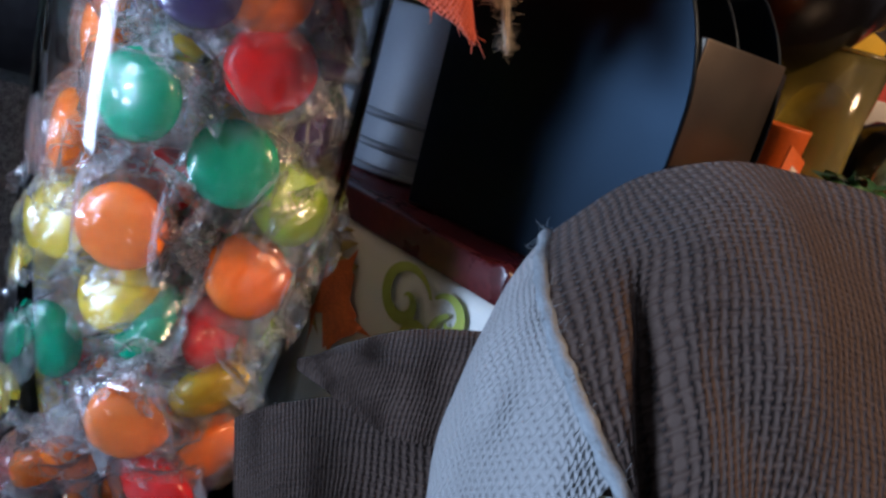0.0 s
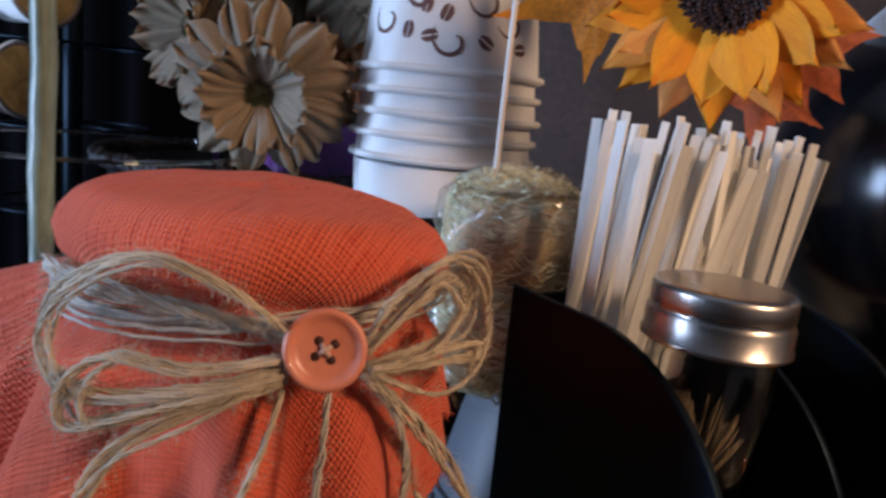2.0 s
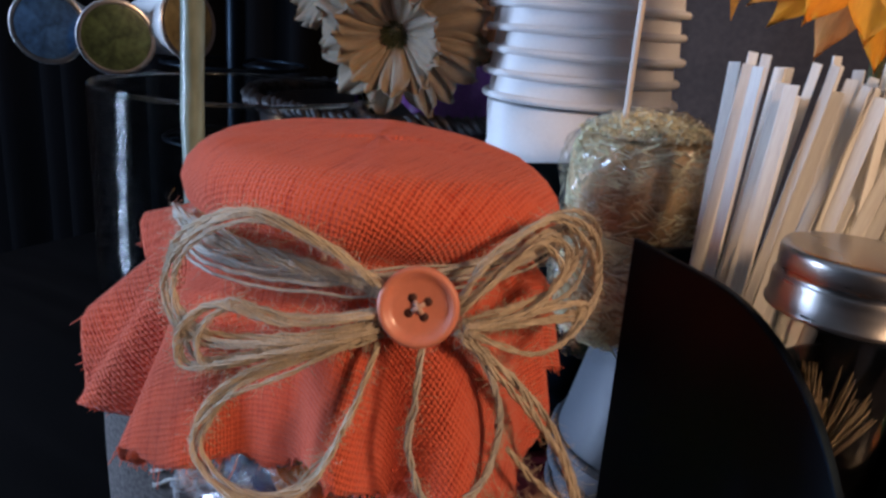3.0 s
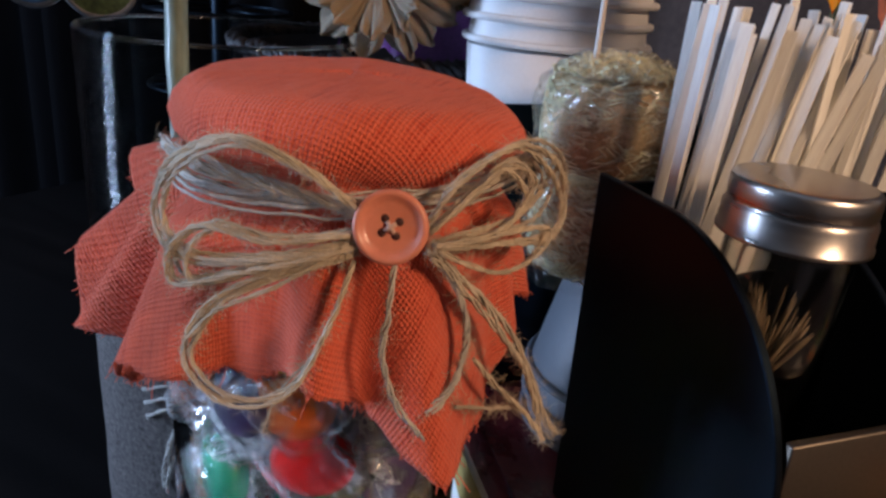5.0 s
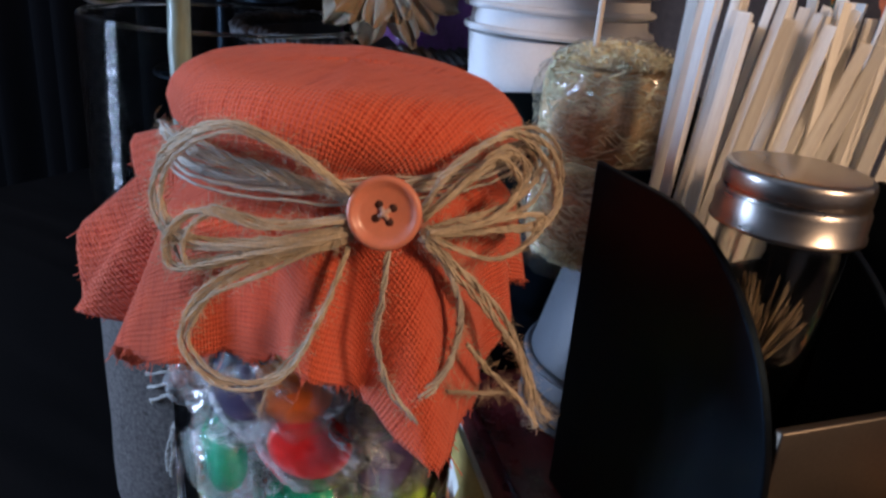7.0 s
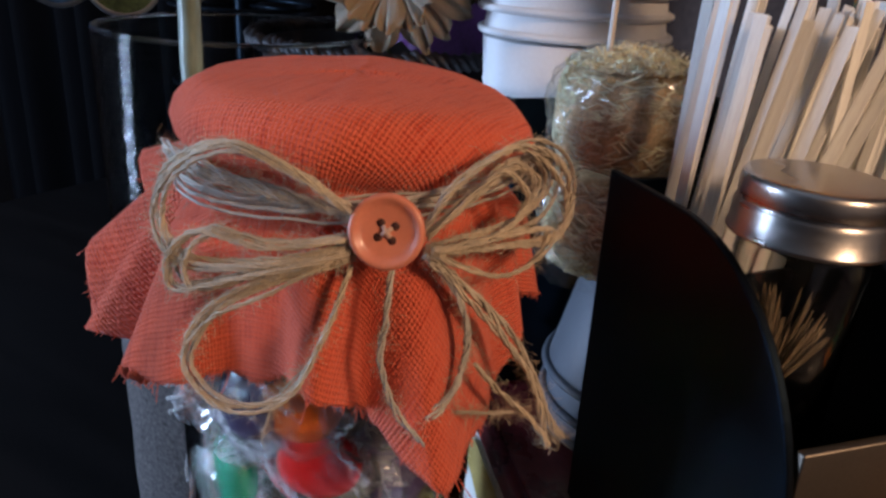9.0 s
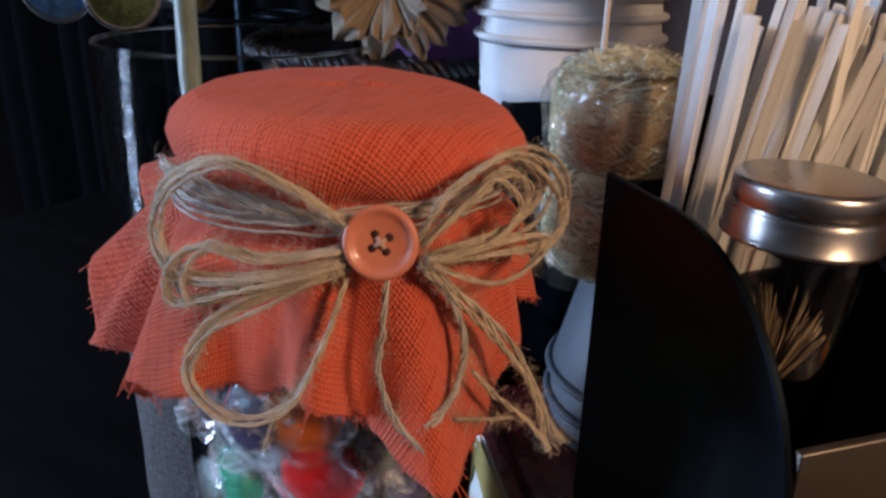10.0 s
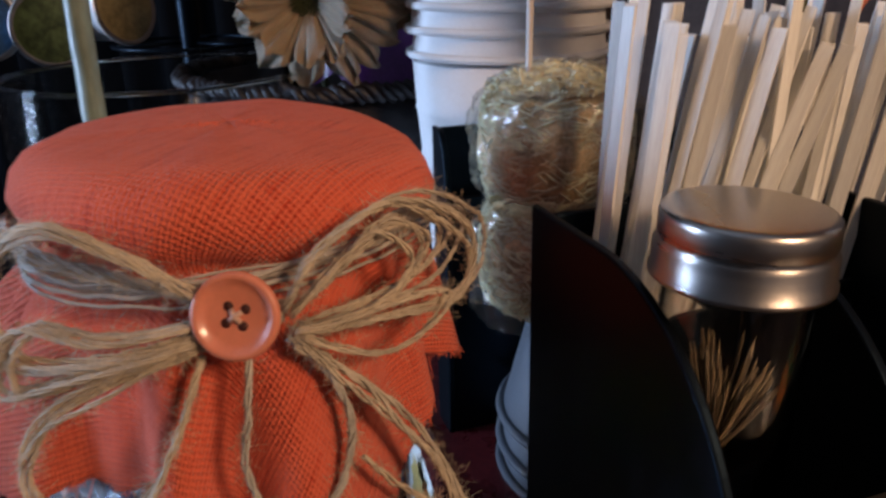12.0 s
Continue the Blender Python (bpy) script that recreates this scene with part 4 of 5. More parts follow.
tail([(17.7, -43), (27, -46), (36, -49)], 0.006, 0.0005)
tail([(-12, -20), (-16, -29), (-20.5, -34), (-24.5, -40), (-27, -48)], 0.006, 0.0003)
for _ in range(6):
    tail([(-60, 8), (-47, 8), (-32, 7), (-20, 5), (-8, 2)], 0.0015, 0.0008, M_TWINE_PALE, 0.0011)
part("fuzz", hairs(all_lines, 9500, bowrng, 0.0034, 0.00004), M_TWINE, bow)

neck_lines = []
for k in range(8):
    ln = []
    dz, dr = bowrng.uniform(-0.0034, 0.0034), bowrng.uniform(0.0, 0.0022)
    for i in range(141):
        a = 2 * math.pi * i / 140
        w = noise.noise(Vector((math.cos(a) * 5 + k * 7, math.sin(a) * 5, k)))
        r = RT - 0.0016 + dr
        ln.append(Vector((r * math.cos(a), r * math.sin(a), JT + NECKZ + 0.002 + dz + 0.0012 * w + 0.003 * math.sin(a + 1.0))))
    neck_lines.append(ln)
    part("neck_twine", tube(ln, bowrng.uniform(0.0003, 0.0006), 5), M_TWINE_PALE, jar, "pale loose jute fibre wound round the neck")
part("neck_fuzz", hairs(neck_lines, 3000, bowrng, 0.0035, 0.00004), M_TWINE_PALE, jar)


def button_mesh():
    """A dished button with a rounded rim."""
    R = 0.0086
    prof = [(0, -0.0011), (R * 0.8, -0.0011), (R * 0.97, -0.0004), (R, 0.0006), (R * 0.97, 0.0016), (R * 0.90, 0.0019), (R * 0.82, 0.0017), (R * 0.74, 0.0009), (R * 0.60, 0.0005), (0, 0.0004)]
    return lathe(prof, 56, cap=False)


btn_at = lay(0.0, 0.0012, 0.0092)
nrm = (NEAR + Vector((-0.05, -0.05, 0.28))).normalized()
bq = nrm.to_track_quat("Z", "Y").to_matrix().to_4x4()
button = part("button", button_mesh(), M_BUTTON, jar, "round salmon pink plastic button with four holes")
button.matrix_basis = Matrix.Translation(btn_at) @ bq
for a in (35, 125, 215, 305):
    h = part("hole", lathe([(0, 0.00062), (0.00092, 0.00062), (0.00097, 0.0005)], 16, cap=False), M_HOLE, button, "dark button hole")
    h.matrix_basis = pose(0.0023 * math.cos(radians(a)), 0.0023 * math.sin(radians(a)), 0)
for a in (35, 125):
    v = Vector((math.cos(radians(a)), math.sin(radians(a)), 0)) * 0.0014
    part("thread", tube([-v + Vector((0, 0, 0.0006)), -v * 0.4 + Vector((0, 0, 0.0012)), v * 0.4 + Vector((0, 0, 0.0012)), v + Vector((0, 0, 0.0006))], 0.0006, 6), M_THREAD, button, "pale pink thread")

# ---- wrapped candies ----
CANDY = {"red": (0.74, 0.008, 0.008), "green": (0.0, 0.26, 0.13), "orange": (0.82, 0.18, 0.012), "yellow": (0.56, 0.40, 0.02), "purple": (0.05, 0.03, 0.10), "lime": (0.28, 0.42, 0.04)}


def candy_disc(r=0.0122, h=0.0105):
    """A convex drop with a rounded edge."""
    prof = []
    for k in range(17):
        a = -math.pi / 2 + math.pi * k / 16
        c, s = math.cos(a), math.sin(a)
        prof.append((r * abs(c) ** 0.62, h / 2 * math.copysign(abs(s) ** 0.9, s)))
    prof[0], prof[-1] = (0, -h / 2), (0, h / 2)
    return lathe(prof, 36, cap=False)


def wrapper_mesh(seed, first, last):
    """Crumpled film round a candy between two stations of its length, twisted shut and fanned out at the ends."""
    pts = []
    nv = 40
    for i in range(first, last + 1):
        u = -1 + i / 24
        row = []
        x = u * 0.0215
        end = max(0, (abs(u) - 0.52) / 0.48)
        for k in range(nv):
            a = 2 * math.pi * k / nv + (u * 3.0 if end > 0 else 0)
            ry = 0.0128 * (1 - abs(u) ** 4) + 0.003
            rz = 0.0068 * (1 - abs(u) ** 4) + 0.0018
            if end > 0:
                pinch = max(0.16, 1 - 3.2 * end) if end < 0.3 else 0.16 + 1.7 * (end - 0.3)
                ry, rz = 0.0098 * pinch + 0.0005, 0.006 * pinch * (0.5 + 0.5 * math.cos(3 * a)) + 0.0004
            p = Vector((x, ry * math.cos(a), rz * math.sin(a)))
            d = abs(noise.noise(p * 190 + Vector((seed * 7.1, 0, 0)))) + 0.7 * abs(noise.noise(p * 420 + Vector((0, seed * 3.3, 0))))
            p.z -= x * x / 0.070
            row.append(p + Vector((0, math.cos(a), math.sin(a))) * (0.0014 + 0.0016 * min(1, 2 * end)) * d)
        pts.append(row)
    return sheet(pts, close_v=True)


WRAP = (("wrapper", 12, 36, M_FILM, "crumpled clear film wrapper"), ("twisted_end", 0, 12, M_TWIST, "twisted and fanned film end"), ("twisted_end", 36, 48, M_TWIST, "twisted and fanned film end"))
wrap_meshes = []
candy_src = {}
for i, (nm, c) in enumerate(CANDY.items()):
    m_c = mat("candy_" + nm, c, 0.2, var=0.10, scale=200, grain=900, relief=0.0001, sss=0.35, coat=0.4)
    t = thing("wrapped_candy", (JX, JY, TABLE + 0.02), nm + " disc-shaped hard candy in crumpled clear film, in the jar", "candy", "candies in the jar")
    part("candy", candy_disc(), m_c, t, nm + " hard candy")
    if i < 3:
        wrap_meshes.append([part(pn, wrapper_mesh(i, a, b), mt, t, lab, smooth=False) for pn, a, b, mt, lab in WRAP])
    else:
        for src, (pn, _, _, _, lab) in zip(wrap_meshes[i % 3], WRAP):
            share(pn, src, t, Matrix.Identity(4), lab)
    candy_src[nm] = t
FRONT = [("green", -103, 0.054), ("red", -57, 0.068), ("orange", -100, 0.018), ("orange", -46, 0.008), ("green", -84, -0.010), ("orange", -82, -0.040), ("yellow", -51, -0.030), ("orange", -140, 0.036), ("yellow", -155, -0.003), ("green", -133, -0.028), ("yellow", -152, -0.056), ("orange", -112, -0.064), ("red", -65, -0.065), ("orange", -42, -0.053), ("green", -61, 0.040), ("yellow", -128, 0.014), ("yellow", -100, -0.003), ("orange", -66, 0.088), ("lime", -33, 0.030), ("red", -52, -0.012), ("red", -150, -0.082), ("purple", -88, 0.086), ("yellow", -70, 0.110), ("orange", -124, 0.084)]
FLAT = {0, 1, 2, 5}
UNDER = {4, 14, 16, 19}
crng = random.Random(17)
placed, used = [], set()


def put_candy(nm, a, z, r, squash):
    d = Vector((math.cos(a), math.sin(a), 0))
    p = JAR + Vector((-0.0088 + 0.045 * (z - 0.05), 0.0004, 0)) + d * r + Vector((0, 0, z))
    axis = (d + Vector([crng.gauss(0, squash) for _ in range(3)])).normalized()
    m = Matrix.Translation(p) @ axis.to_track_quat("Z", "Y").to_matrix().to_4x4() @ pose(0, 0, 0, 0, 0, crng.uniform(0, 360))
    placed.append(p)
    if nm not in used:
        used.add(nm)
        candy_src[nm].matrix_basis = m
    else:
        copy_thing(candy_src[nm], m)


for i, (nm, a, z) in enumerate(FRONT):
    put_candy(nm, radians(a), z, 0.034 if i in UNDER else 0.0385, 0.08 if i in FLAT else 0.32)
for _ in range(4000):
    if len(placed) >= 135:
        break
    a, z, r = crng.uniform(0, 2 * math.pi), crng.uniform(TABLE + 0.016, 0.118), crng.choice((0.033, 0.032, 0.014))
    p = JAR + Vector((r * math.cos(a) - 0.0088 + 0.045 * (z - 0.05), r * math.sin(a), z))
    seen = r > 0.03 and math.sin(a) < 0.2
    if min((p - q).length for q in placed) > (0.0225 if seen else 0.0175):
        # This side gets only darker candy colours, in place of shade.
        shaded = math.cos(a) > 0.62
        put_candy(crng.choice(("lime", "purple", "green") if shaded else ("orange", "orange", "yellow", "red", "red", "green", "orange")), a, z, r, 0.35)

# ---- burlap ribbon round the foot of the jar ----
ribbon = thing("burlap_ribbon", (0.03, 0.12, TABLE), "wide brown burlap ribbon tied in a puffed bow", "ribbon")
RB = Vector((0.03, 0.12, TABLE))


def drape(top, low, belly, left=(0, 0, 0), nu=60, nv=44, back=0.0):
    """Cloth between an upper and a lower line that swells by belly; left: how far its first hem bows out."""
    A, B = spline(top, nu), spline(low, nu)
    pts, uv = [], []
    for i in range(nu + 1):
        s = i / nu
        row, ur = [], []
        a, b = A[i], B[i]
        span = (b - a).length
        if back:
            for k in range(6):
                q = 1 - k / 6
                row.append(a + Vector((0.006 * q, 0.022 * q, -back * q * q)) - RB)
                ur.append((s * 0.12, -q * back))
        for j in range(nv + 1):
            v = j / nv
            w = math.sin(math.pi * v)
            p = a.lerp(b, v) + Vector(belly) * w * (0.35 + 0.65 * math.sin(math.pi * min(1, 0.2 + s)))
            p += Vector(left) * w * max(0, 1 - s * 3) ** 2
            p += Vector((0.3, -1, 0.6)) * 0.0028 * noise.noise(Vector((s * 5, v * 3, span * 40))) * min(1, s * 6)
            if back:
                p += Vector((0, 0.8, -0.6)) * 0.010 * math.exp(-((s - 0.20 + 0.08 * v) / 0.032) ** 2) * min(1, max(0, (v - 0.35) * 3))
            row.append(p - RB)
            ur.append((s * 0.12, v * span * 1.15))
        pts.append(row)
        uv.append(ur)
    return sheet(pts, uv=uv), [p for p in pts[0][6 if back else 0:]]


loop_bm, hem_a = drape([(0.0305, 0.1422, 0.0588), (0.043, 0.142, 0.0733), (0.058, 0.1385, 0.0819), (0.074, 0.136, 0.0836), (0.092, 0.1325, 0.081), (0.12, 0.119, 0.068)],
                       [(0.0406, 0.0877, 0.0389), (0.051, 0.080, 0.0325), (0.062, 0.0745, 0.030), (0.075, 0.072, 0.030), (0.095, 0.071, 0.030)], (0.0, -0.008, 0.012), (-0.008, 0.0, -0.003), back=0.09)
big = part("loop", loop_bm, M_BROWN, ribbon, "puffed loop of brown burlap")
hem_line = [Vector(p) for p in hem_a]
hb = tube(hem_line, 0.0013, 9)
for v in hb.verts:
    v.co += 0.0006 * Vector((noise.noise(v.co * 400), noise.noise(v.co * 400 + Vector((9, 0, 0))), noise.noise(v.co * 400 + Vector((0, 9, 0)))))
part("hem_cord", hb, M_HEM, big, "pale frayed hem")
part("fuzz", hairs([hem_line], 260, random.Random(31), 0.003, 0.00005), M_HEM, big)
under_bm, _ = drape([tuple(Vector(p) + RB) for p in hem_a[::6]],
                    [(0.0265, 0.146, 0.030), (0.0195, 0.128, 0.0200), (0.0185, 0.114, 0.012), (0.0215, 0.101, 0.006), (0.0255, 0.088, 0.0)], (-0.003, -0.003, 0.004), nu=40)
part("tail", under_bm, M_LITRIB, ribbon, "ribbon end with window light painted as a pale grey face")
leaf_bm, _ = drape([(-0.0125, 0.1534, 0.0122), (-0.002, 0.1602, 0.0179), (0.0125, 0.1625, 0.0239), (0.032, 0.1593, 0.0295)],
                   [(-0.0120, 0.1525, 0.0120), (-0.001, 0.145, 0.0107), (0.011, 0.1381, 0.0096), (0.0275, 0.1325, 0.0133)], (0, -0.001, 0.004), nu=40)
part("loop", leaf_bm, M_BROWN, ribbon, "pointed loop of brown burlap")
base_bm, _ = drape([(-0.0235, 0.1520, -0.003), (-0.0130, 0.1540, 0.0024), (0.0043, 0.1557, 0.0073), (0.030, 0.1493, 0.0124)],
                   [(0.0, 0.083, -0.036), (0.006, 0.082, -0.034), (0.0122, 0.080, -0.030), (0.040, 0.080, -0.025)], (0, -0.004, 0.006), nu=40)
part("tail", base_bm, M_BROWN, ribbon, "flat brown ribbon end over the table")
knot_bm = lathe([(0, -0.115), (0.012, -0.114), (0.016, -0.09), (0.015, -0.03), (0.006, 0.002), (0, 0.004)], 24, cap=False)
kn = part("knot", knot_bm, M_BROWN, ribbon, "gathered middle of the bow")
kn.matrix_basis = pose(0.012, 0.024, 0.1155)

# ---- glass vase with a grey cloth sleeve ----
VX, VY, VR, VT = -0.222, 0.352, 0.072, 0.163
vase = thing("glass_vase", (VX, VY, TABLE), "tall clear glass cylinder vase with a grey burlap sleeve", "vase")
part("glass_body", lathe([(0, 0.001), (VR - 0.004, 0.001), (VR, 0.006), (VR, VT - TABLE - 0.001), (VR - 0.0008, VT - TABLE), (VR - 0.0022, VT - TABLE), (VR - 0.003, VT - TABLE - 0.001), (VR - 0.003, 0.012), (0, 0.012)], 96, cap=False), M_GLASS_VASE, vase).visible_shadow = False

part("rim", lathe([(VR - 0.0012 + 0.0010 * math.cos(a), VT - TABLE + 0.0010 * math.sin(a)) for a in (2 * math.pi * k / 12 for k in range(13))], 96, cap=False), M_GLASS, vase, "rounded clear glass rim").visible_shadow = False


def sleeve_mesh():
    pts, uv = [], []
    n = 110
    for k in range(n):
        a = 2 * math.pi * k / n
        row, ur = [], []
        for i in range(25):
            z = 0.001 + (0.022 - TABLE) * i / 24
            r = VR + 0.0018 + 0.0008 * noise.noise(Vector((math.cos(a) * 4, math.sin(a) * 4, z * 30)))
            row.append((r * math.cos(a), r * math.sin(a), z + (0.003 * math.sin(5 * a) if i == 24 else 0)))
            ur.append((a * VR + 0.5 * z, z - 0.5 * a * VR))
        pts.append(row)
        uv.append(ur)
    return sheet(pts, close_u=True, uv=uv)


sleeve = part("sleeve", sleeve_mesh(), M_GREYCLOTH, vase, "dark grey burlap wrapped round the vase")
frng = random.Random(9)
FA = radians(-67.5)
for z0, reach, drop in ((-0.004, 0.0165, 0.006), (-0.0115, 0.0150, 0.006), (-0.018, 0.0135, 0.008), (-0.024, 0.0060, 0.034), (-0.027, 0.0085, 0.040), (-0.046, 0.0050, 0.024)):
    a0 = FA + frng.uniform(-0.02, 0.02)
    line = []
    for k in range(15):
        v = k / 14
        a = a0 - reach / VR * math.sin(v * 1.57)
        r = VR + 0.0032 + 0.0015 * math.sin(3 * v)
        line.append(Vector((r * math.cos(a), r * math.sin(a), z0 - TABLE - drop * v ** (1.0 if drop > 0.01 else 1.4) + 0.0006 * math.sin(9 * v))))
    part("fringe", twine(line, 0.0009, frng), M_FRINGE, sleeve, "pale frayed thread")

stalk = thing("flower_stalk", (-0.186, 0.296, TABLE + 0.0125), "pale green waxy artificial flower stalk standing in the vase", "stalk")
ln = [Vector((0.004 * math.sin(k * 0.35) * k / 30, -0.0004 * k, 0.0144 * k)) for k in range(31)]
sbm = tube(ln, 0.0046, 12)
for v in sbm.verts:
    v.co.x += 0.0009 * noise.noise(v.co * 150)
    v.co.y += 0.0009 * noise.noise(v.co * 150 + Vector((5, 5, 5)))
part("stem", sbm, M_STALK, stalk)

# ---- flowers ----
def petal_mesh(L, W, curl, fold, tip=0.7, n=12, m=5, wave=0.0, seed=0, blunt=False):
    """A creased petal from the root along x."""
    pts = []
    for i in range(n + 1):
        s = i / n
        w = W * (math.sin(math.pi * (0.12 + 0.88 * s) ** tip) ** 0.8 if s < 1 else 0.0) + 0.0002
        if blunt:
            w = W * min(1, 0.30 + 1.2 * s) * (math.sqrt(max(0.02, 1 - ((s - 0.72) / 0.29) ** 2)) if s > 0.72 else 1)
        row = []
        for j in range(m + 1):
            t = 2 * j / m - 1
            x = L * s - 0.10 * L * t * t * s ** 3
            z = curl * L * s * s + (0.10 * W * math.cos(9.4 * t) * min(1, 3 * s) if blunt else 0) - fold * W * abs(t) * (1 - s) + wave * W * math.sin(6 * t + 3 * s + seed) * s
            row.append((x, w * t, z))
        pts.append(row)
    return sheet(pts)


def bloom(name, at, facing, rings, heart, label, cat, spin=0):
    """rings: count, petal mesh objects' data, tilt, root radius and lift."""
    fl = thing(name, at, label, cat)
    q = Vector(facing).to_track_quat("Z", "Y").to_matrix().to_4x4()
    fl.matrix_basis = Matrix.Translation(at) @ q @ pose(0, 0, 0, 0, 0, spin)
    rng = random.Random(int(at[0] * 1e4) + 77)
    for count, shapes, tilt, root, lift, material in rings:
        src = [part("petal", sh, material, fl) for sh in shapes]
        for k in range(count):
            m = pose(0, 0, lift + rng.uniform(-0.0008, 0.0008), 0, 0, 360 * k / count + rng.uniform(-7, 7)) @ pose(root, 0, 0, rng.uniform(-14, 14), -tilt + rng.uniform(-9, 9), 0)
            if k < len(src):
                src[k].matrix_basis = m
            else:
                share("petal", src[k % len(src)], fl, m)
    heart(fl)
    return fl


def sun_heart(fl):
    bm = bmesh.new()
    rng = random.Random(6)
    for k in range(260):
        a, r = k * 2.39996, 0.0125 * math.sqrt((k + 0.5) / 260)
        z = 0.004 - 10 * r * r
        h = rng.uniform(0.0015, 0.0032)
        p = Vector((r * math.cos(a), r * math.sin(a), z))
        tube([p, p + Vector((r * 0.12 * math.cos(a) * 2, r * 0.12 * math.sin(a) * 2, h))], 0.0008, 4, bm)
    tagged(part("flower_heart", bm, M_HEART, fl, "dark brown bristly heart", smooth=False), kind="stuff")
    part("heart_base", lathe([(0, -0.003), (0.010, -0.002), (0.0132, 0.001), (0.0115, 0.003), (0, 0.0045)], 24, cap=False), M_HEART, fl)


def cream_heart(fl):
    bm = bmesh.new()
    for k in range(70):
        a, r = k * 2.39996, 0.0055 * math.sqrt((k + 0.5) / 70)
        p = Vector((r * math.cos(a), r * math.sin(a), 0.002))
        tube([p, p + Vector((p.x * 0.3, p.y * 0.3, 0.0028))], 0.0005, 4, bm)
    tagged(part("flower_heart", bm, M_OLIVE, fl, "dark olive heart", smooth=False), kind="stuff")


SUN_AT = (0.053, 0.342, 0.246)
sun = bloom("sunflower", SUN_AT, (0.02, -1, -0.10), [
    (19, [petal_mesh(0.0395, 0.0092, -0.10, 0.25, 0.72, seed=k, wave=0.05) for k in range(3)], 4, 0.010, -0.002, M_PETAL),
    (17, [petal_mesh(0.031, 0.0092, 0.06, 0.25, 0.75, seed=k, wave=0.05) for k in range(3)], 12, 0.010, 0.001, M_PETAL)], sun_heart, "artificial sunflower with golden fabric petals and a dark heart", "sunflower", 9)
stem_bm = tube([Vector(p) - Vector(SUN_AT) for p in spline([(SUN_AT[0], 0.345, SUN_AT[2] - 0.003), (0.055, 0.375, 0.20), (0.058, 0.382, 0.10), (0.06, 0.384, LIFT + 0.0008)], 20)], 0.0024, 8)
st = part("stem", stem_bm, M_OLIVE, sun)
st.matrix_basis = sun.matrix_basis.inverted() @ Matrix.Translation(SUN_AT)


def fabric_leaf(size, seed, bend):
    """A lobed cloth leaf with veins pressed in."""
    bm = bmesh.new()
    c = bm.verts.new((0, 0, 0))
    out = leaf_outline(5, size, seed, 0.55)
    rings = []
    for f in (0.35, 0.7, 1.0):
        rings.append([bm.verts.new((f * r * math.cos(a), f * r * math.sin(a), bend * size * (f * r / size) ** 2 * math.cos(2 * a) + 0.0012 * math.cos(5 * a) * f)) for a, r in out])
    n = len(out)
    for k in range(n):
        k2 = (k + 1) % n
        bm.faces.new((c, rings[0][k], rings[0][k2]))
        for a, b in zip(rings, rings[1:]):
            bm.faces.new((a[k], b[k], b[k2], a[k2]))
    return bm


for at, size, seed, face, spin, mt, lab in (((0.083, 0.366, 0.234), 0.028, 3, (0.1, -1, 0.1), -60, M_LEAF, "orange brown fabric maple leaf behind the sunflower"),
                                            ((0.008, 0.364, 0.246), 0.038, 5, (-0.1, -1, 0.1), 200, M_LEAFY, "orange and yellow-green fabric maple leaf behind the sunflower"),
                                            ((0.075, 0.372, 0.215), 0.026, 8, (0.0, -1, -0.2), -100, M_LEAF, "rust red fabric maple leaf below the sunflower"),
                                            ((0.030, 0.374, 0.262), 0.036, 9, (0.0, -1, 0.2), 120, M_LEAFY, "orange fabric maple leaf above the cups")):
    lf = part("maple_leaf", fabric_leaf(size, seed, 0.25), mt)
    lf.matrix_basis = Matrix.Translation(at) @ Vector(face).to_track_quat("Z", "Y").to_matrix().to_4x4() @ pose(0, 0, 0, 0, 0, spin)
    tagged(lf, lab, "leaf", "fabric leaves round the sunflower")

for at, face, spin, sc in (((-0.1416, 0.3705, 0.196), (0.30, -0.9, -0.25), 0, 0.95), ((-0.205, 0.405, 0.224), (-0.25, -0.7, -0.1), 30, 1.08), ((-0.175, 0.44, 0.275), (0.1, -0.9, 0.3), 10, 1.1), ((-0.118, 0.43, 0.262), (0.3, -0.9, 0.0), 50, 0.9)):
    g = bloom("cream_flower", at, face, [
        (19, [petal_mesh(0.041 * sc, 0.0088, -0.28, 0.25, 0.95, m=9, seed=k, wave=0.22, blunt=True) for k in range(3)], 8, 0.004, 0, M_CREAM),
        (16, [petal_mesh(0.029 * sc, 0.0078, 0.02, 0.25, 0.95, m=9, seed=k + 4, wave=0.22, blunt=True) for k in range(3)], 30, 0.003, 0.002, M_CREAM)], cream_heart, "artificial cream daisy with long ruffled fabric petals", "flower", spin)
    tagged(g, group="cream daisies in the basket")
    gs = tube([Vector(p) - Vector(at) for p in spline([at, (at[0] + 0.004, at[1] + 0.03, at[2] - 0.05), (-0.165, 0.45, 0.05)], 16)], 0.0022, 7)
    gst = part("stem", gs, M_OLIVE, g)
    gst.matrix_basis = g.matrix_basis.inverted() @ Matrix.Translation(at)

peach_at = (-0.1345, 0.447, 0.214)
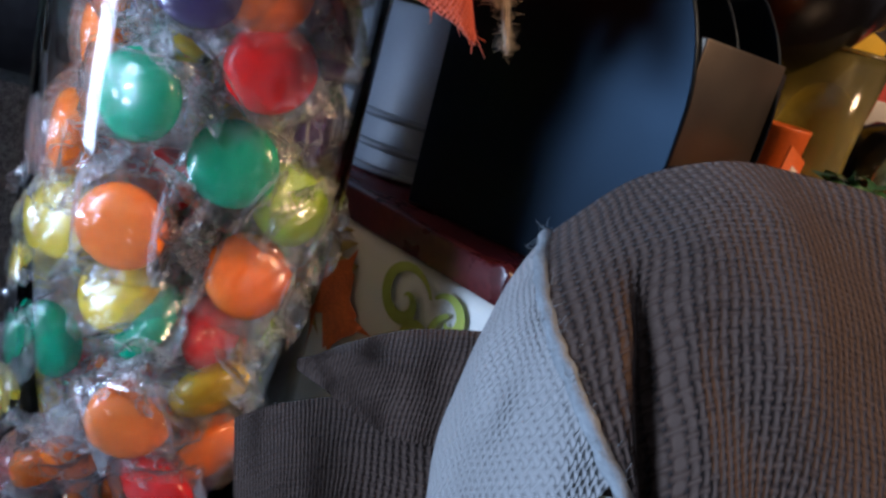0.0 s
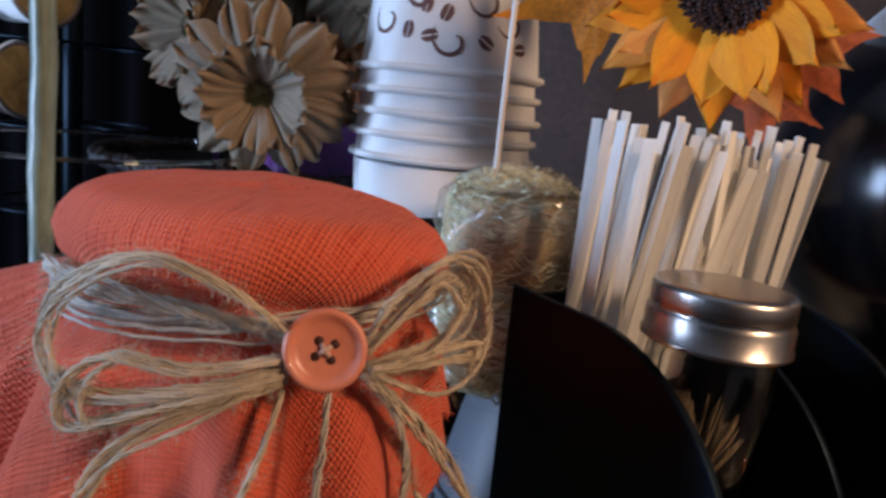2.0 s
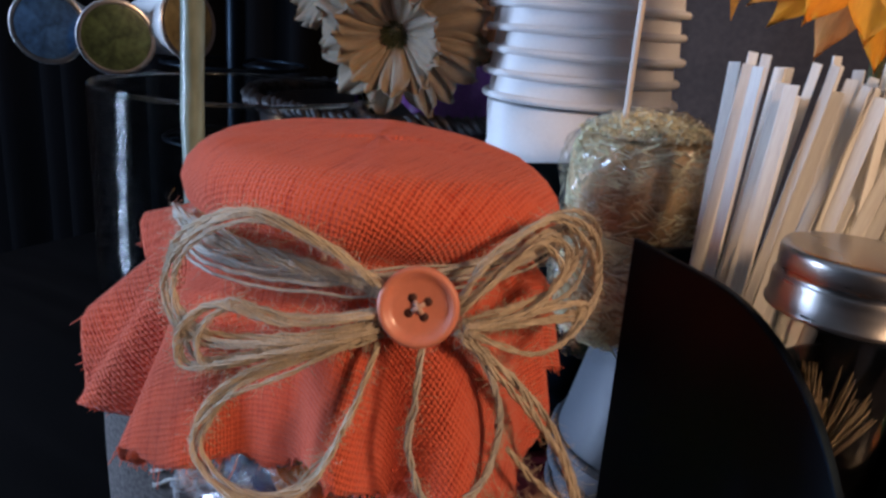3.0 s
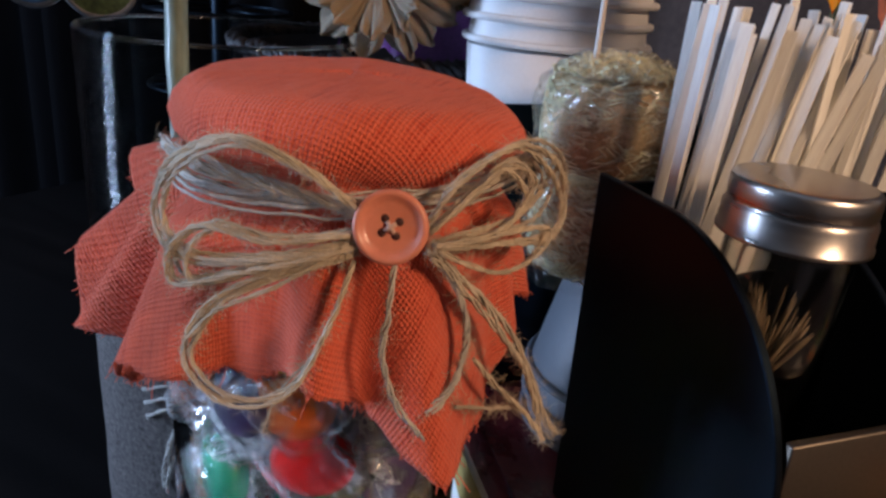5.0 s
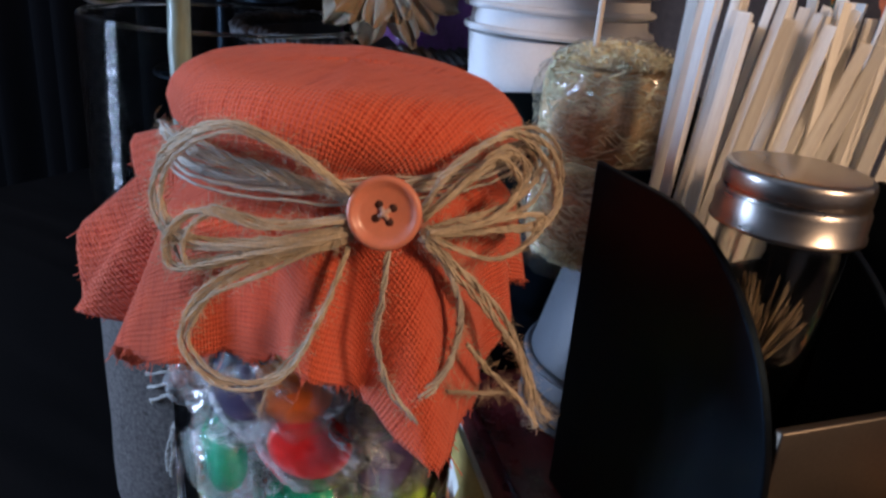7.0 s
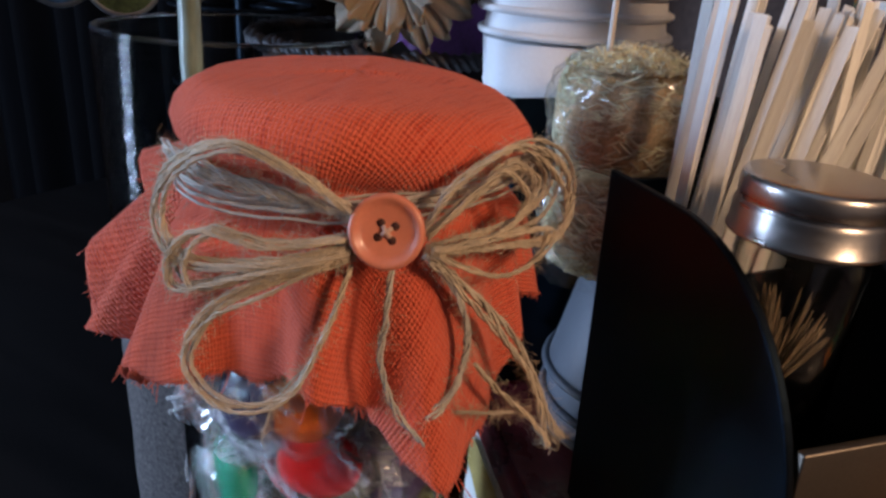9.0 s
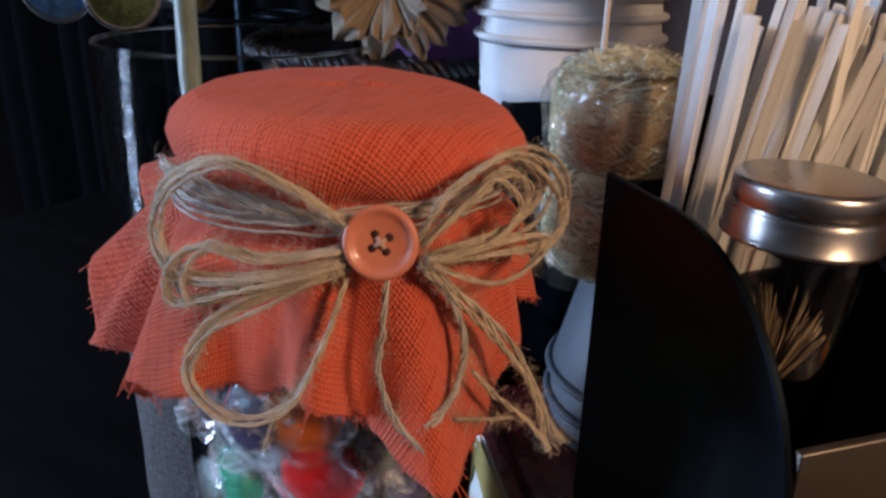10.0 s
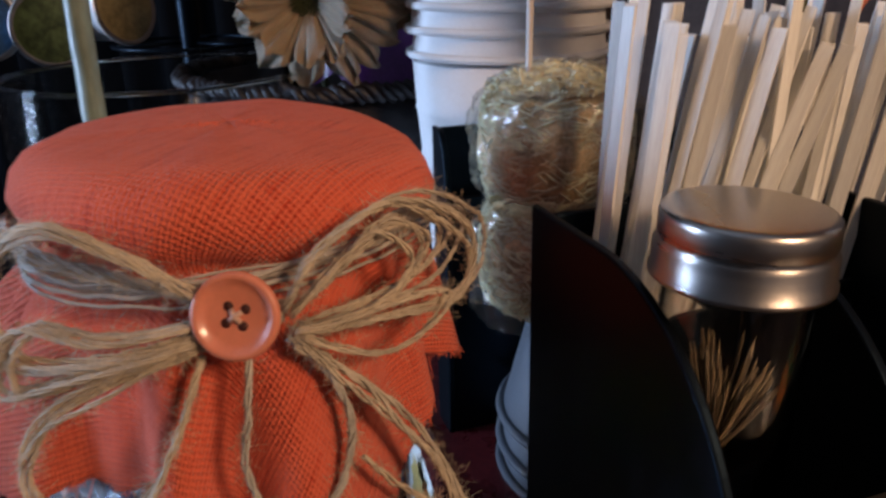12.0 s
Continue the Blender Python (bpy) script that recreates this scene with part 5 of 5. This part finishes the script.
peach = bloom("peach_flower", peach_at, (0.35, -0.9, 0.1), [
    (13, [petal_mesh(0.026, 0.0072, -0.2, 0.3, 0.95, m=7, seed=k, wave=0.2, blunt=True) for k in range(3)], 10, 0.003, 0, M_PEACH),
    (11, [petal_mesh(0.019, 0.0066, 0.1, 0.35, 0.95, m=7, seed=k + 5, wave=0.25, blunt=True) for k in range(3)], 36, 0.003, 0.002, M_PEACH),
    (8, [petal_mesh(0.012, 0.0056, 0.3, 0.4, 0.95, m=7, seed=k + 9, wave=0.25, blunt=True) for k in range(3)], 62, 0.002, 0.004, M_PEACH)], cream_heart, "artificial peach fabric blossom between the daisies and the cups", "flower", 20)
peach_stem = part("stem", tube([Vector(p) - Vector(peach_at) for p in spline([peach_at, (-0.136, 0.462, 0.15), (-0.150, 0.46, 0.05)], 16)], 0.0020, 7), M_OLIVE, peach)
peach_stem.matrix_basis = peach.matrix_basis.inverted() @ Matrix.Translation(peach_at)

spray = thing("berry_spray", (-0.14, 0.47, 0.05), "tan and orange artificial berry spray behind the daisies", "berry spray")
yrng = random.Random(14)
berry = None
for k in range(90):
    p = Vector((yrng.uniform(-0.05, 0.075), yrng.uniform(-0.02, 0.02), yrng.uniform(0.10, 0.27)))
    if k % 10 == 0:
        part("twig", tube(spline([(0.0, 0, 0), (p.x * 0.4, 0, p.z * 0.6), p], 12), 0.0011, 5), M_OLIVE, spray)
    if berry is None:
        berry = part("berry", lathe([(0, -0.006), (0.003, -0.004), (0.0045, 0), (0.0036, 0.004), (0, 0.0066)], 10, cap=False), M_BERRY, spray)
        berry.matrix_basis = Matrix.Translation(p)
    else:
        share("berry", berry, spray, Matrix.Translation(p) @ Euler([yrng.uniform(-1, 1) for _ in range(3)]).to_matrix().to_4x4())

# ---- dark basket that holds the flowers ----
BX, BY, BR = -0.192, 0.462, 0.095
basket = thing("basket", (BX, BY, LIFT + 0.0008), "black woven basket with a twisted rope rim", "basket")
part("bowl", lathe([(0, 0.002), (BR * 0.78, 0.0), (BR * 0.95, 0.14), (BR * 0.93, 0.14), (BR * 0.76, 0.006), (0, 0.006)], 48, cap=False), M_BASKET, basket)
rim_line = [Vector((BR * math.cos(a), BR * math.sin(a), 0.143)) for a in (2 * math.pi * k / 240 for k in range(241))]
part("rope_rim", twine(rim_line, 0.0046, random.Random(3), 3, turns=40), M_BASKET, basket, "twisted black rope rim")

# purple ribbon between the flowers
rp = []
for i in range(40):
    s = i / 39
    rp.append([(-0.205 + 0.10 * s, 0.425 + 0.012 * math.sin(9 * s) + 0.004 * t, 0.165 + 0.016 * t + 0.008 * math.sin(7 * s + t)) for t in (-1, -0.5, 0, 0.5, 1)])
tagged(part("purple_ribbon", sheet(rp), M_PURPLE), "crumpled dark purple satin ribbon among the flowers", "ribbon")

# ---- rack of coffee pods ----
rack = thing("pod_rack", (-0.44, 0.56, TABLE), "black wire rack holding round coffee pods", "pod rack")
part("pole", tube([Vector((0, 0, 0.0)), Vector((0, 0, 0.25)), Vector((0, 0, 0.52))], 0.008, 12), M_BLACK, rack)
part("foot", lathe([(0, 0), (0.09, 0), (0.09, 0.004), (0.02, 0.010), (0, 0.010)], 40, cap=False), M_BLACK, rack)
for z in (0.20, 0.265, 0.33, 0.395, 0.46):
    ringl = [Vector((0.062 * math.cos(a), 0.062 * math.sin(a), z)) for a in (2 * math.pi * k / 48 for k in range(49))]
    part("ring", tube(ringl, 0.0016, 6), M_BLACK, rack)
    for k in range(3):
        a = 2 * math.pi * k / 3
        part("spoke", tube([Vector((0, 0, z)), Vector((0.062 * math.cos(a), 0.062 * math.sin(a), z))], 0.0014, 6), M_BLACK, rack)


def pod(at, facing, art, label):
    p = thing("coffee_pod", at, label, "coffee pod", "coffee pods on the rack")
    p.matrix_basis = Matrix.Translation(at) @ Vector(facing).to_track_quat("Z", "Y").to_matrix().to_4x4()
    part("cup", lathe([(0.0245, 0.0), (0.0255, -0.0006), (0.0252, -0.0016), (0.0228, -0.003), (0.0185, -0.043), (0, -0.044)], 40, cap=False), M_PAPER, p)
    part("foil_lid", lathe([(0, 0.0008), (0.0205, 0.0008), (0.0222, 0.0003)], 40, cap=False), art, p, "printed foil lid")
    part("edge", lathe([(0.0222, 0.0006), (0.0246, 0.0010), (0.0253, 0.0002), (0.0247, -0.0004)], 40, cap=False), M_STEEL, p, "silver foil edge")
    return p


for at, face, art, lab in (((-0.400, 0.412, 0.174), (0.75, -0.62, -0.05), M_PODGREEN, "coffee pod with a green and brown foil lid"),
                           ((-0.445, 0.392, 0.178), (0.62, -0.75, 0.0), M_PODBLUE, "coffee pod with a blue foil lid"),
                           ((-0.372, 0.450, 0.186), (0.99, 0.05, 0.1), M_PODGOLD, "coffee pod with a gold foil lid, turned aside"),
                           ((-0.415, 0.420, 0.236), (0.70, -0.68, 0.0), M_PODGREEN, "coffee pod with a green and brown foil lid"),
                           ((-0.358, 0.455, 0.246), (0.97, -0.2, 0.1), M_PODGOLD, "coffee pod with a gold foil lid, turned aside"),
                           ((-0.470, 0.400, 0.240), (0.55, -0.8, 0.0), M_PODBLUE, "coffee pod with a blue foil lid")):
    pod(at, face, art, lab)

# ---- coffee maker ----
maker = thing("coffee_maker", (0.1666, 0.462, LIFT + 0.0042), "glossy black coffee maker with tilted round head and silver band", "coffee maker")
AXIS = Vector((0.702, 0.019, 0.861)).to_track_quat("Z", "Y").to_matrix().to_4x4()
HEAD_M = Matrix.Translation((0, 0, 0.1663)) @ AXIS
HR = 0.0824
prof = [(HR * math.cos(a), HR * math.sin(a)) for a in (-math.pi / 2 + math.pi / 2 * k / 18 for k in range(19))]
head = part("head", lathe([(0, -HR)] + prof[1:] + [(HR, 0.020), (HR - 0.004, 0.022), (0, 0.022)], 80, cap=False), M_GLOSS, maker, "glossy black rounded bowl of the head")
head.matrix_basis = HEAD_M
bnd = part("silver_band", lathe([(HR - 0.002, 0.0205), (HR + 0.003, 0.0215), (HR + 0.004, 0.024), (HR + 0.003, 0.051), (HR + 0.001, 0.054), (HR - 0.004, 0.054)], 80, cap=False), M_SILVER, maker, "broad bright silver band")
bnd.matrix_basis = HEAD_M
top = part("lid", lathe([(HR - 0.003, 0.053), (HR - 0.008, 0.063), (HR - 0.028, 0.077), (0.02, 0.084), (0, 0.085)], 72, cap=False), M_LID, maker, "blue-grey domed lid")
top.matrix_basis = HEAD_M
part("column", box(0.07, 0.05, 0.17, (0.03, 0.095, 0.086), 0.012, 4), M_GLOSS, maker)
part("base", box(0.14, 0.16, 0.016, (0.015, 0.06, 0.0085), 0.005, 3), M_GLOSS, maker)

# ---- ceramic pumpkin and other things at the end of the riser ----
# Boards are added to darken the riser top and its reflection in the lip.
for w, d, cx, cy in ((0.32, 0.13, 0.257, 0.064), (0.44, 0.285, 0.197, 0.274)):
    board = part("serving_board", box(w, d, 0.003, (cx, cy, 0), 0.001), M_BOARD)
    board.matrix_basis = pose(-0.020, 0.293, LIFT + 0.0022, 0, 0, TURN_T)
    tagged(board, "added thin dark glossy board that covers the white cloth of the riser", "board", "dark boards on the riser")
PK, PR = (0.200, 0.314, LIFT + 0.0042), 0.042
pumpkin = thing("ceramic_pumpkin", PK, "glazed orange ceramic pumpkin with a leafy lid and carved face", "pumpkin")


def ribbed(r0, profile, ribs=10, depth=0.09, segs=80):
    pts = []
    for r, z in profile:
        pts.append([(r0 * r * (1 - depth * (1 - abs(math.cos(ribs * a / 2)))) * math.cos(a), r0 * r * (1 - depth * (1 - abs(math.cos(ribs * a / 2)))) * math.sin(a), r0 * z) for a in (2 * math.pi * k / segs for k in range(segs))])
    return sheet(pts, close_v=True)


part("body", ribbed(PR, [(0.05, 0.0), (0.6, 0.01), (0.86, 0.17), (0.99, 0.43), (1.0, 0.65), (0.94, 0.86), (0.88, 0.95)]), M_GLAZE, pumpkin)
part("lid", ribbed(PR, [(0.90, 0.96), (0.88, 1.00), (0.72, 1.15), (0.42, 1.26), (0.12, 1.28), (0.01, 1.27)]), M_GLAZE, pumpkin, "glazed orange lid")
part("stem", tube([Vector(p) for p in spline([(0, 0, PR * 1.25), (-0.001, -0.002, PR * 1.5), (0.002, -0.004, PR * 1.75), (0.006, -0.002, PR * 1.82)], 12)], 0.0055, 10, taper=lambda s: 1.2 - 0.4 * s), M_STEMGLAZE, pumpkin, "glazed brown and green stem")
for k, a in enumerate((200, 250, 300, 150)):
    lm = part("leaf", fabric_leaf(0.021, 20 + k, -0.35), M_GREENGLAZE, pumpkin, "glazed green leaf")
    lm.matrix_basis = pose(0.016 * math.cos(radians(a)), 0.016 * math.sin(radians(a)), PR * 1.29, 0, 25, a)
for dx, dz, w, h, nm, mt in ((0.013, 0.66, 0.0068, 0.0085, "eye", M_GLOSS), (0.0146, 0.60, 0.0036, 0.0044, "pupil", M_WHITEGLAZE), (-0.013, 0.66, 0.0068, 0.0085, "eye", M_GLOSS), (-0.0114, 0.60, 0.0036, 0.0044, "pupil", M_WHITEGLAZE), (0.0, 0.30, 0.015, 0.0035, "mouth", M_GLOSS)):
    e = part(nm, lathe([(0, 0.0012), (0.6, 0.001), (1, 0.0)], 24, cap=False), mt, pumpkin)
    ang = radians(-62) + dx / PR
    e.matrix_basis = Matrix.Translation((PR * 0.985 * math.cos(ang), PR * 0.985 * math.sin(ang), PR * dz)) @ Vector((math.cos(ang), math.sin(ang), 0)).to_track_quat("Z", "Y").to_matrix().to_4x4() @ Matrix.Diagonal((w, h, 1 if nm != "pupil" else 1.6, 1))

tumbler = thing("orange_cup", (0.179, 0.384, LIFT + 0.0042), "plain orange plastic cup behind the organizer", "cup")
part("cup_body", lathe([(0, 0.003), (0.0105, 0.002), (0.0112, 0.0), (0.0118, 0.002), (0.0161, 0.066), (0.0166, 0.068), (0.0160, 0.069), (0.0155, 0.067), (0.0110, 0.006), (0, 0.006)], 48, cap=False), M_ORANGEPLASTIC, tumbler)
gv = thing("glass_vase", (0.226, 0.44, LIFT + 0.0042), "clear yellowish glass vase beside the coffee maker", "vase")
part("glass_body", lathe([(0.0255, 0.0085), (0.0235, 0.03), (0.0225, 0.06), (0.0262, 0.112), (0.0245, 0.112), (0.0208, 0.06), (0.0218, 0.03), (0.0235, 0.0085)], 48, cap=False), M_AMBERGLASS, gv).visible_shadow = False
part("foot", lathe([(0, 0.0), (0.026, 0.0), (0.0275, 0.002), (0.027, 0.006), (0.0245, 0.0083), (0, 0.0083)], 48, cap=False), M_AMBERGLASS, gv, "thick glass foot")
part("rim", lathe([(0.0254 + 0.0014 * math.cos(a), 0.1132 + 0.0014 * math.sin(a)) for a in (2 * math.pi * k / 10 for k in range(11))], 48, cap=False), M_AMBERGLASS, gv, "rounded glass rim")
sign = thing("paper_tag", (0.150, 0.304, LIFT + 0.0044), "narrow orange paper tag with white marks leaning backwards", "tag")
part("card", box(0.012, 0.0014, 0.082, (0, 0, 0.041), 0.0004), M_ORANGEPLASTIC, sign)
for k in range(3):
    part("mark", box(0.004, 0.0004, 0.006, (0.001, -0.0010, 0.052 + 0.009 * k), 0.0001), M_WHITEGLAZE, sign, "white printed mark")
up = Vector((0.029, 0.050, 0.058)).normalized()
side = Vector((0.55, 0.3, 0)) - up * Vector((0.55, 0.3, 0)).dot(up)
side.normalize()
sign.matrix_basis = Matrix.Translation((0.150, 0.304, LIFT + 0.0046)) @ Matrix((side, up.cross(side), up)).transposed().to_4x4()
shot = thing("shot_glass", (0.1490, 0.287, LIFT + 0.0044), "tiny clear glass beside the ceramic pumpkin", "glass")
part("glass_body", lathe([(0, 0.0), (0.0060, 0.0), (0.0064, 0.001), (0.0074, 0.024), (0.0070, 0.0245), (0.0066, 0.024), (0.0056, 0.004), (0, 0.004)], 36, cap=False), M_GLASS_SMALL, shot).visible_shadow = False
note = thing("yellow_note", (0.275, 0.515, 0.11), "small yellow paper square", "note")
part("paper", box(0.030, 0.0006, 0.044, (0, 0, 0), 0.0002), M_YELLOW, note)
note.matrix_basis = pose(0.262, 0.50, 0.125, 10, 20, 10)
boxr = thing("gift_box", (0.335, 0.565, LIFT + 0.0042), "red and white printed cardboard box", "box")
part("carton", box(0.075, 0.06, 0.115, (0, 0, 0.058), 0.002), M_REDCARD, boxr)
part("stripe", box(0.0762, 0.0612, 0.022, (0, 0, 0.085), 0.002), M_WHITEGLAZE, boxr, "white band")
jarb = thing("dark_jar", (0.300, 0.47, LIFT + 0.0042), "dark brown glossy round jar", "jar")
part("body", lathe([(0, 0), (0.026, 0.001), (0.034, 0.02), (0.036, 0.05), (0.028, 0.075), (0.02, 0.082), (0, 0.084)], 40, cap=False), M_GLOSS, jarb)
ring = part("napkin_ring", lathe([(0.0135 + 0.0035 * math.cos(a), 0.0035 * math.sin(a) + 0.0041) for a in (2 * math.pi * k / 12 for k in range(13))], 40, cap=False), M_PAPER)
tagged(ring, "small white ring lying beside the organizer", "ring")
ring.matrix_basis = pose(0.1195, 0.268, LIFT + 0.0005)

# black curtain behind the rack
cl = []
for i in range(121):
    x = -1.35 + 0.95 * i / 120
    y = 0.80 + 0.022 * math.sin(i * 0.55) + 0.012 * math.sin(i * 0.23 + 1)
    cl.append([(x, y, z) for z in (-0.88, -0.3, 0.3, 0.9, 1.55)])
curtain = part("curtain", sheet(cl), M_CURTAIN)
cs = curtain.modifiers.new("thickness", "SOLIDIFY")
cs.thickness = 0.003
tagged(curtain, "black cloth curtain hanging in soft folds behind the rack", "curtain")
